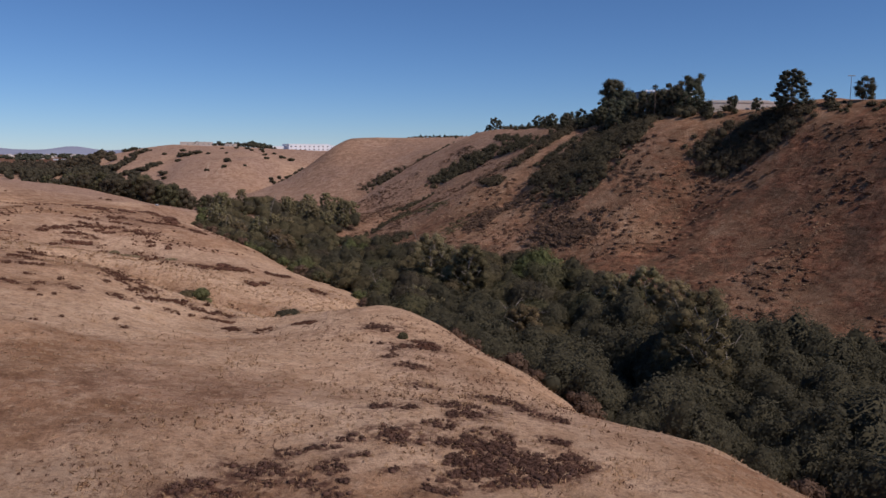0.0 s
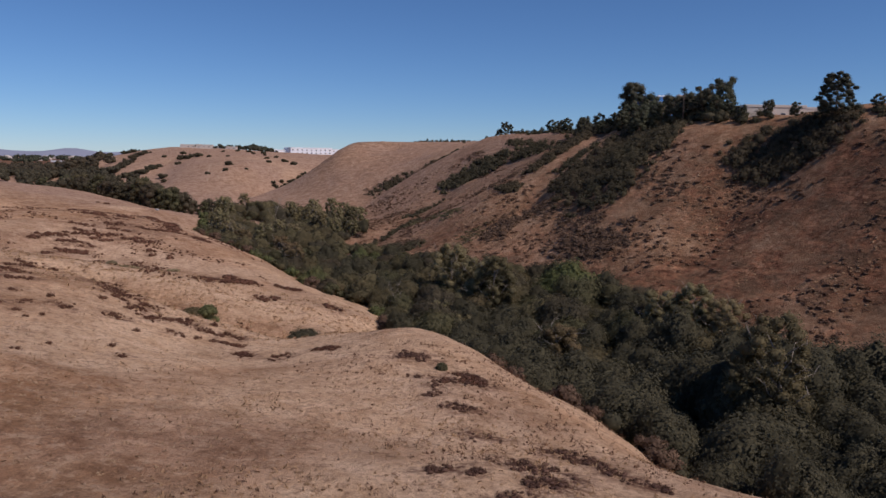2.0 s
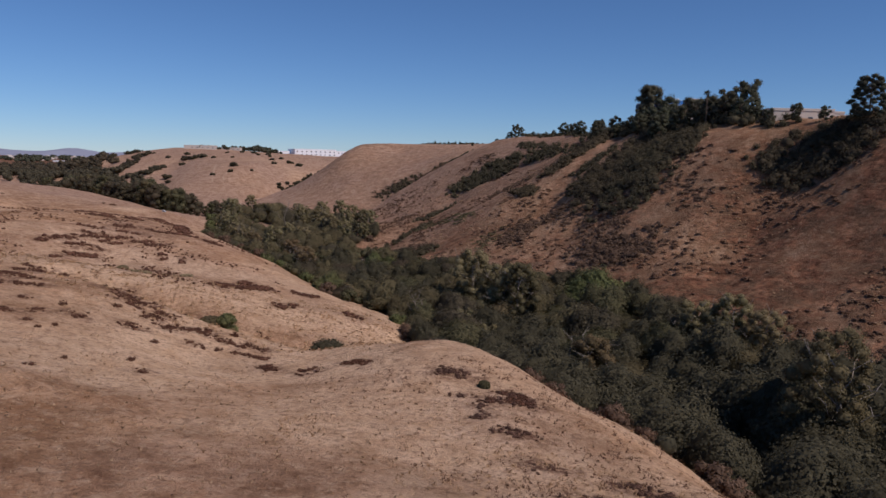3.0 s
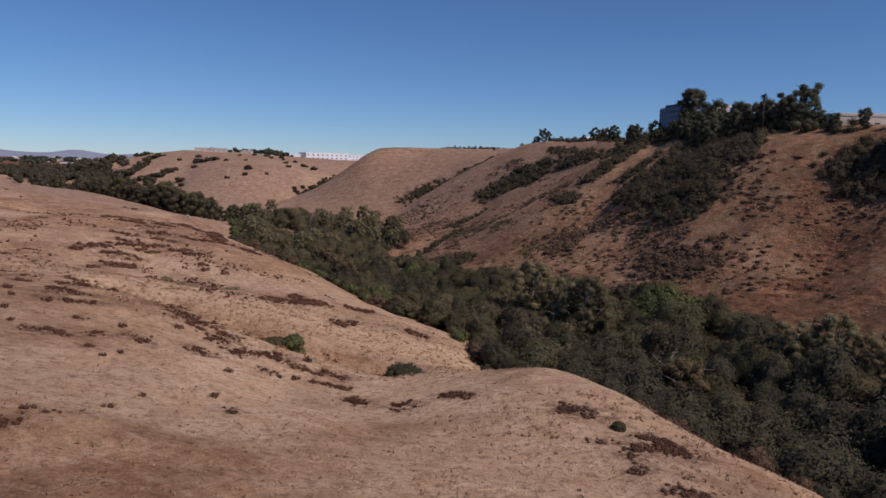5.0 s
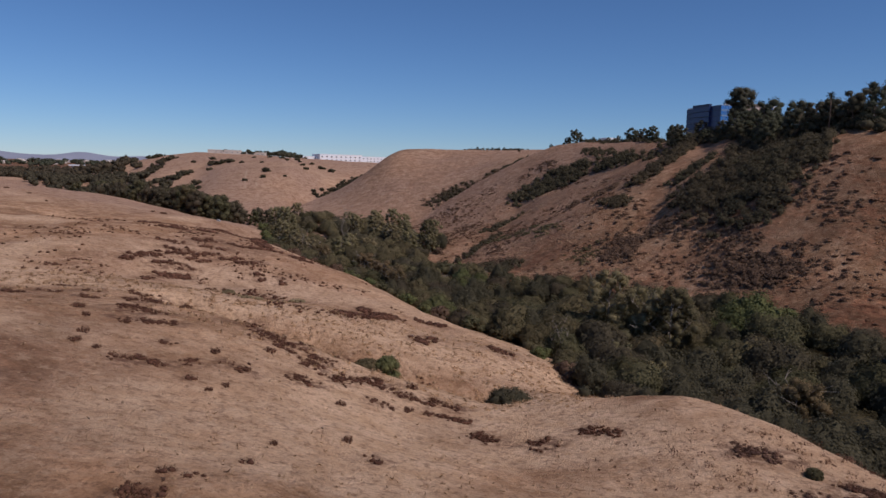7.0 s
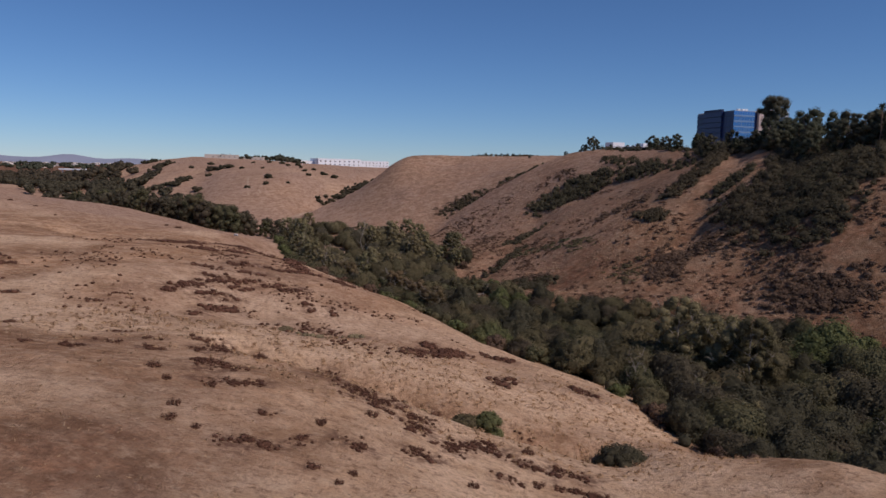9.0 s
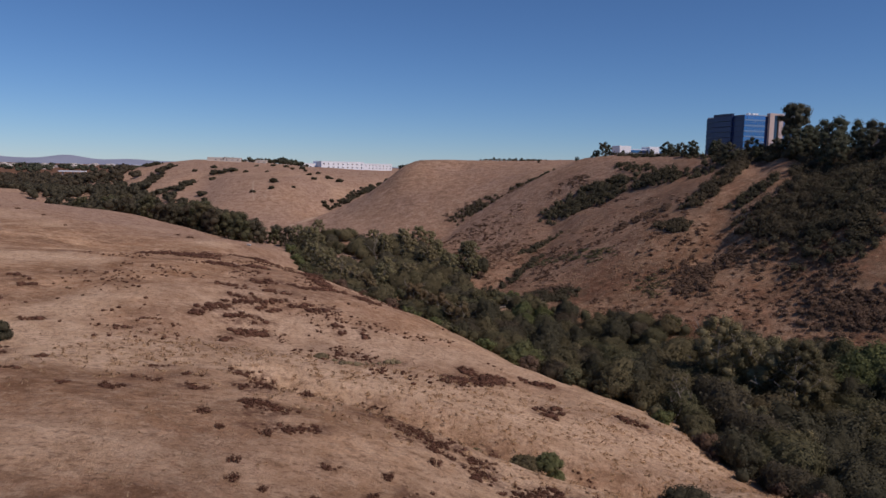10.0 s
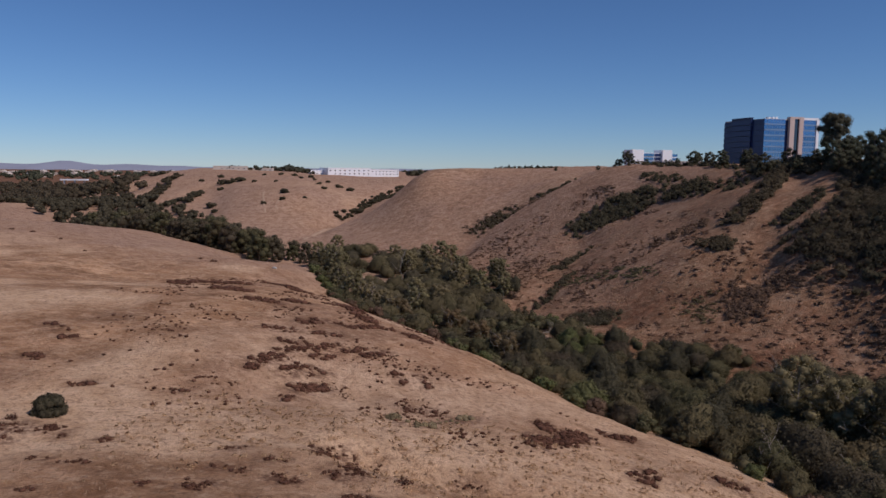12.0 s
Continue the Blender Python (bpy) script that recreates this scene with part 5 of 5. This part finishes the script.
def brush_band(x, y):
    near = step(60, 15, line_distance(x, y, [(-92, 212), (-112, 250), (-125, 300), (-145, 342)]))
    return 0.9 * near * step(0.05, 0.55, wave(x, y, 9, 12) + 0.3 * wave(x, y, 4, 13))


def knoll_band(x, y):
    near = step(24, 8, line_distance(x, y, [(-16, 66), (2, 76), (4, 92), (-4, 118), (-8, 132)]))
    return near * step(0.0, 0.5, wave(x, y, 5, 14) + 0.2)


scatter("low_dead_brush", "scattered low rusty dead brush on the grass slope", "brush", [(-175, -55, 195, 360, 1)], 8000, 0.34, 18, M_RUST, 41, brush_band, 0.55, 0.5, 0.3, 0.45, 0.55, 0.5)
scatter("low_dead_brush", "low dark rusty brush on the grassy knoll", "brush", [(-40, 30, 52, 140, 1)], 3500, 0.26, 18, M_RUST, 42, knoll_band, 0.5, 0.8, 0.3, 0.45, lift=0.5)
scatter("dry_grass", "short pale dry grass tufts on the slope", "grass", [(-70, 50, 45, 125, 0.5), (-165, 20, 90, 230, 0.5)], 5000, 0.45, 5, M_STRAW, 43, None, 0.32, 0.4, 0.2, 0.4)
scatter("tall_dry_grass", "taller golden dry grass along the gully", "grass", [(-130, -10, 155, 212, 1)], 2000, 0.5, 14, M_TUSSOCK, 44, lambda x, y: step(26, 8, line_distance(x, y, WEST_GULLY + [(-35, 190), (-60, 200), (-90, 197), (-122, 190)])), 0.6, 0.35, 0.1, 0.5)

scatter("knoll_grass", "tufts of tall golden grass among the knoll brush", "grass", [(-32, 30, 52, 110, 1)], 3000, 0.5, 7, M_TUSSOCK, 45, lambda x, y: 0.8 * step(-0.2, 0.5, wave(x, y, 8, 19)), 0.35, 0.7, 0.3, 0.35)


def slope_scatter(name, label, seed, count, mat, blob, size, per, mask):
    """Small brush strewn over the steep eastern slope."""
    rng = np.random.RandomState(seed)
    y = 110 + 420 * rng.rand(count)
    _, e = creek_sides(y)
    x = e + 90 * rng.rand(count)
    keep = mask(x, y) > rng.rand(count)
    p = np.c_[x, y][keep]
    z = height(p[:, 0], p[:, 1])
    p, z = p[z < 60], z[z < 60]
    r = blob * (0.5 + 1.3 * rng.rand(len(p)) ** 2)
    me = leaf_mesh(name, *foliage(rng, np.c_[p, z + r * 0.05, r, r, r * 0.22], per, size, 0.6, 0.7, 0.45, 0.0, 0.3, lift=0.7), mat)
    return tagged(new(name, me), label, "brush", kind="stuff")


slope_scatter("slope_brush", "rust-brown dead brush strewn over the reddish slope", 51, 9000, M_SLOPE, 1.1, 0.55, 22, lambda x, y: 0.8 * step(-0.2, 0.5, wave(x, y, 17, 15) + 0.6 * wave(x, y, 5, 16)))
slope_scatter("slope_sage", "grey-brown sage clumps strewn over the reddish slope", 52, 2600, M_SLOPE, 1.25, 0.5, 30, lambda x, y: 0.8 * step(0.1, 0.6, wave(x, y, 23, 17) + 0.6 * wave(x, y, 6, 18)))
slope_scatter("slope_grass", "pale straw tufts between the slope brush", 53, 9000, M_STRAW, 0.5, 0.5, 10, lambda x, y: 0.8 * step(0.0, 0.5, wave(x, y, 14, 22) + 0.5 * wave(x, y, 4, 23)))


# ---- buildings on the mesas ----
def office_tower(corner, base, storeys, rise):
    """Glass office tower: dark side with its shade put into glass and panel colours, pale-banded lit side with stone
    piers.
    """
    ob = empty_thing("office_tower", "blue glass office tower with pale stone piers on the mesa", "building", at=Matrix.Translation((corner[0], corner[1], base)) @ pose(0, 0, 0, 0, 0, 15.5))
    top = storeys * rise
    # local x runs along the lit front, local y along the dark side
    part("core", block((0.5, 0.5, -2), (49.5, 48.5, top - 0.5)), M_DARK_SHADE_GLASS, ob)
    for s in range(storeys):
        z = s * rise
        part("glass_band", block((0, -0.02, z + 1.1), (19, 0.5, z + rise)), M_GLASS, ob)
        part("spandrel", block((0, -0.22, z), (19, 0.5, z + 1.1)), M_MULLION, ob)
        part("glass_band", block((35, -0.02, z + 1.1), (48.5, 0.5, z + rise)), M_GLASS, ob)
        part("spandrel", block((35, -0.22, z), (48.5, 0.5, z + 1.1)), M_MULLION, ob)
        part("glass_band", block((-0.02, 0.5, z + 0.5), (0.5, 14, z + rise)), M_DARK_SHADE_GLASS, ob)
        part("glass_band", block((-0.02, 37, z + 0.5), (0.5, 48.5, z + rise - 1)), M_DARK_SHADE_GLASS, ob)
        part("spandrel", block((-0.2, 0.5, z), (0.5, 14, z + 0.5)), M_SHADE_NAVY, ob)
        part("spandrel", block((-0.2, 37, z - 1), (0.5, 48.5, z + 0.5 - 1)), M_SHADE_NAVY, ob)
        part("glass_band", block((-1.6, 14, z + 0.5), (0.5, 37, z + rise)), M_DARK_SHADE_GLASS, ob)
    for x in np.arange(2.4, 19, 2.4):
        part("mullion", block((x - 0.06, -0.12, 0), (x + 0.06, 0, top)), M_STEEL, ob)
    for x in np.arange(37.4, 48, 2.4):
        part("mullion", block((x - 0.06, -0.12, 0), (x + 0.06, 0, top)), M_STEEL, ob)
    part("reveal", block((19, 0.8, 0), (22, 1.5, top)), M_DARK_SHADE_GLASS, ob)
    part("pier", block((22, -1.8, -2), (26.5, 2, top + 2.2), 0.1), M_TAN, ob, "pale pinkish stone pier")
    part("pier", block((31, -1.8, -2), (35, 2, top + 2.2), 0.1), M_TAN, ob, "pale pinkish stone pier")
    part("stair_glass", block((26.5, -0.6, 0), (31, 1, top + 1.0)), M_WINDOW, ob)
    part("lintel", block((26.5, -1.7, top + 0.6), (31, 1, top + 2.2)), M_TAN, ob)
    part("parapet", block((35, -0.4, top), (50, 0.6, top + 1.8)), M_WHITE, ob, "white parapet")
    part("end_pier", block((48.5, -0.6, -2), (51, 2, top + 1.0)), M_WHITE, ob, "white end pier")
    part("parapet", block((-1.8, 14, top), (0.6, 37, top + 2.0)), M_SHADE_NAVY, ob)
    part("roof", block((0.4, 0.4, top - 0.5), (49, 48, top + 0.4)), M_GREY, ob)
    for x in (8, 12, 15):
        part("roof_unit", block((x, 6, top + 0.4), (x + 2, 9, top + 2.2), 0.1), M_WHITE, ob)


office_tower((171, 662), 65, 9, 4.3)


def warehouse(name, label, x, y, z, turn, long, deep, tall, mat, bays, rows, band=None):
    ob = empty_thing(name, label, "building", at=pose(x, y, z, 0, 0, turn))
    part("wall", block((0, 0, -4), (long, deep, tall)), mat, ob)
    part("parapet", block((-0.2, -0.2, tall - 0.5), (long + 0.2, deep + 0.2, tall + 0.5), 0.05), mat, ob)
    for r in range(rows):
        for k in range(bays):
            if (k * 7 + r * 3) % 11 == 0:
                continue
            cx = long * (k + 0.5) / bays
            zz = tall * (0.16 + 0.46 * r) if rows > 1 else tall * 0.4
            wn = part("window", block((cx - long / bays * 0.15, -0.12, zz), (cx + long / bays * 0.15, 0.1, zz + tall * 0.13)), M_WINDOW, ob)
            part("window_sill", block((cx - long / bays * 0.17, -0.2, zz - 0.15), (cx + long / bays * 0.17, 0.1, zz)), M_GREY, wn)
    return ob


warehouse("white_warehouse", "long white two-storey warehouse on the far mesa", -222, 1074, 52, 30, 62, 30, 9.3, M_WHITE, 9, 2)
warehouse("white_warehouse", "white two-storey warehouse wing with rows of windows", -168.2, 1105.2, 52, 30, 43, 26, 7.6, M_WHITE, 8, 2)
warehouse("white_warehouse", "small white building beside dark trees", -246, 1078, 51, 30, 19, 18, 7, M_WHITE, 3, 1)
warehouse("cream_building", "low cream building on the hill crest", -352, 1003, 58, 8, 40, 14, 4.5, M_CREAM, 6, 1)
warehouse("cream_building", "low cream building on the hill crest", -306, 1012, 56.5, 4, 24, 14, 4.0, M_CREAM, 4, 1)
warehouse("cream_building", "low cream building behind rim trees", 118, 372, 64, 2, 52, 26, 11, M_CREAM, 8, 1)
warehouse("cream_building", "long low cream building on the mesa edge", 107, 305, 65, 0, 23, 20, 5.6, M_CREAM, 4, 1)
warehouse("cream_building", "lower cream wing on the mesa edge", 130.6, 306, 65, 0, 42, 20, 3.4, M_CREAM, 7, 1)
warehouse("cream_building", "low pale building behind the rim shrubs", 78, 600, 65, -10, 34, 18, 4.5, M_CREAM, 5, 1)


def lab_building(x, y, z):
    ob = empty_thing("white_office_block", "white office block with blue glass bays", "building", at=pose(x, y, z, 0, 0, 18))
    part("stair_tower", block((0, 0, -3), (14, 16, 19.5), 0.1), M_WHITE, ob, "white windowless tower")
    part("stair_tower", block((37, 0, -3), (49, 16, 19.5), 0.1), M_WHITE, ob, "white windowless tower")
    part("wall", block((14, 3, -3), (37, 16, 16.5)), M_WHITE, ob)
    for s in range(4):
        part("glass_band", block((14.5, 2.6, s * 4 + 0.8), (28, 3.2, s * 4 + 3.8)), M_GLASS, ob)
        part("glass_band", block((29, 2.6, s * 4 + 0.8), (36.5, 3.2, s * 4 + 3.8)), M_DARK_SHADE_GLASS, ob)
        part("glass_band", block((49, 2, s * 4 + 0.8), (57, 14, s * 4 + 3.4)), M_GLASS, ob)
    part("wing", block((49, 2.4, -3), (56.8, 13.8, 15.5)), M_WHITE, ob)


lab_building(123, 862, 65)


def lamp_post(x, y, tall, turn):
    ob = empty_thing("parking_lamp", "tall double-headed parking lot lamp", "street lamp", "parking lamps", pose(x, y, ground_at(x, y), 0, 0, turn))
    part_mesh("pole", mesh_from("pole", *tube([(0, 0, -0.5), (0, 0, tall * 0.5), (0, 0, tall)], [0.12, 0.1, 0.08], 8), M_STEEL), ob)
    part("lamp_head", block((-1.3, -0.25, tall - 0.1), (-0.15, 0.25, tall + 0.15), 0.05), M_STEEL, ob)
    part("lamp_head", block((0.15, -0.25, tall - 0.1), (1.3, 0.25, tall + 0.15), 0.05), M_STEEL, ob)


lamp_post(135, 254, 8, 10)
lamp_post(139, 624, 13, 60)
lamp_post(145, 630, 13, 60)


# ---- paths, far town and mountains ----
def dirt_path(name, label, line, width):
    """A worn strip that lies on the land."""
    line = np.array(line, float)
    pts = []
    for p, q in zip(line[:-1], line[1:]):
        n = max(2, int(np.hypot(*(q - p)) / 2.5))
        pts += [p + (q - p) * k / n for k in range(n)]
    pts.append(line[-1])
    pts = np.array(pts)
    pts[:, 0] += 0.8 * wave(pts[:, 0], pts[:, 1], 9, 4)
    d = np.gradient(pts, axis=0)
    d /= np.hypot(*d.T)[:, None]
    side = np.c_[-d[:, 1], d[:, 0]]
    vs, fs = [], []
    rows = [-0.5, -0.25, 0, 0.25, 0.5]
    for k, (p, s) in enumerate(zip(pts, side)):
        for r in rows:
            q = p + s * width * r * (0.8 + 0.3 * math.sin(k * 1.7 + r * 5))
            vs.append((q[0], q[1], ground_at(*q) + (0.16 if abs(r) < 0.4 else -0.25)))
    m = len(rows)
    for k in range(len(pts) - 1):
        for j in range(m - 1):
            fs.append((k * m + j, k * m + j + 1, (k + 1) * m + j + 1, (k + 1) * m + j))
    return tagged(new(name, mesh_from(name, vs, fs, M_DIRT, True)), label, "path", kind="structure")


dirt_path("dirt_path", "pale dirt trail at the mouth of the side canyon", [(-176, 615), (-175, 645), (-169, 672), (-160, 700)], 4.5)
dirt_path("dirt_path", "faint worn trail up the far hillside", [(-238, 765), (-229, 725), (-222, 700)], 2.2)
dirt_path("dirt_path", "pale eroded track on the far hillside", [(-214, 735), (-219, 720), (-211, 702)], 1.8)
dirt_path("dirt_path", "short pale scar worn through the dark chaparral", [(48, 314), (52, 320), (56, 327)], 1.3)
dirt_path("creek_sand", "pale sandy bank beside the creek woods", [(-120, 441), (-104, 437), (-96, 434)], 8)


def distant_town():
    rng = np.random.RandomState(61)
    vs, fs = [], []
    for k in range(110):
        x, y = -1600 + 1250 * rng.rand(), 1700 + 1700 * rng.rand()
        w, d, h = 5 + 7 * rng.rand(), 6 + 6 * rng.rand(), 3 + 3 * rng.rand()
        z = ground_at(x, y)
        o = len(vs)
        for zz, g in ((z - 2, 1), (z + h, 1), (z + h + 2.5, 0.15)):
            vs += [(x - w * g, y - d, zz), (x + w * g, y - d, zz), (x + w * g, y + d, zz), (x - w * g, y + d, zz)]
        for a in (0, 4):
            fs += [tuple(o + a + i for i in q) for q in ((0, 1, 5, 4), (1, 2, 6, 5), (2, 3, 7, 6), (3, 0, 4, 7))]
        fs.append((o + 8, o + 9, o + 10, o + 11))
    tagged(new("distant_town", mesh_from("distant_town", vs, fs, M_CREAM)), "pale houses of a town across the far plain", "town", kind="stuff")


distant_town()
woods("town_trees", "dark tree rows among the distant houses", [(-1500, 2000), (-900, 2100), (-500, 2300)], 420, 260, M_EUC, 5, 9, 0.8, 9, 3.0, 39)


def far_mountains():
    n = 60
    vs, fs = [], []
    for k in range(n):
        x = -3600 + 3600 * k / (n - 1)
        h = 44 + 26 * math.exp(-((x + 2120) / 130) ** 2) + 24 * math.exp(-((x + 2620) / 200) ** 2) + 10 * math.exp(-((x + 1750) / 230) ** 2) + 2 * math.sin(k * 1.3)
        vs += [(x, 3700, 20), (x, 4000, h * 0.75), (x, 4250, h + 8), (x, 4550, 10)]
    for k in range(n - 1):
        for j in range(3):
            fs.append((k * 4 + j, k * 4 + j + 4, k * 4 + j + 5, k * 4 + j + 1))
    tagged(new("backdrop_mountains", mesh_from("backdrop_mountains", vs, fs, M_MOUNT, True)), "hazy blue mountains on the horizon", "mountain", kind="structure")


far_mountains()


def boulder(x, y, r):
    rng = np.random.RandomState(9)
    v = ICO_V * (1 + 0.25 * rng.normal(size=(12, 1))) * (r, r * 0.8, r * 0.7)
    ob = new("boulder", mesh_from("boulder", v, ICO_F, M_GREY))
    ob.matrix_basis = pose(x, y, ground_at(x, y) + r * 0.3)
    bev = ob.modifiers.new("worn", "BEVEL")
    bev.width, bev.segments = r * 0.15, 2
    tagged(ob, "pale boulder on the grass ridge", "rock")


boulder(-150.5, 392, 1.1)


def fallen_log(x, y, long, turn):
    pts = [(0, 0, 0.3), (long * 0.4, 0.3, 0.6), (long * 0.8, -0.2, 0.9), (long, 0.1, 1.4)]
    fork = [(long * 0.55, 0.1, 0.7), (long * 0.75, 1.2, 1.5), (long * 0.85, 1.6, 2.4)]
    ob = new("fallen_log", mesh_from("fallen_log", *join([tube(pts, [0.38, 0.32, 0.22, 0.1], 7), tube(fork, [0.18, 0.12, 0.05], 5)]), M_PALE_BARK, True))
    ob.matrix_basis = pose(x, y, ground_at(x, y), 0, 0, turn)
    tagged(ob, "bleached fallen tree trunk beside the creek woods", "log")


fallen_log(-48, 338, 7, 20)
fallen_log(-36, 344, 6, -15)
fallen_log(-101, 440, 6, 10)


def road_bridge(x, y, turn):
    z = ground_at(x, y)
    ob = empty_thing("road_bridge", "pale concrete road bridge across the far valley", "bridge", at=pose(x, y, z, 0, 0, turn))
    part("deck", block((-24, -5, 7), (24, 5, 8.6), 0.1), M_WHITE, ob)
    for k in (-1, 0, 1):
        part("pier", block((k * 18 - 1, -3, -3), (k * 18 + 1, 3, 7.05)), M_GREY, ob)
    part("railing", block((-24, -5.1, 8.6), (24, -4.8, 9.6)), M_WHITE, ob)
    part("railing", block((-24, 4.8, 8.6), (24, 5.1, 9.6)), M_WHITE, ob)


road_bridge(-760, 1510, 8)
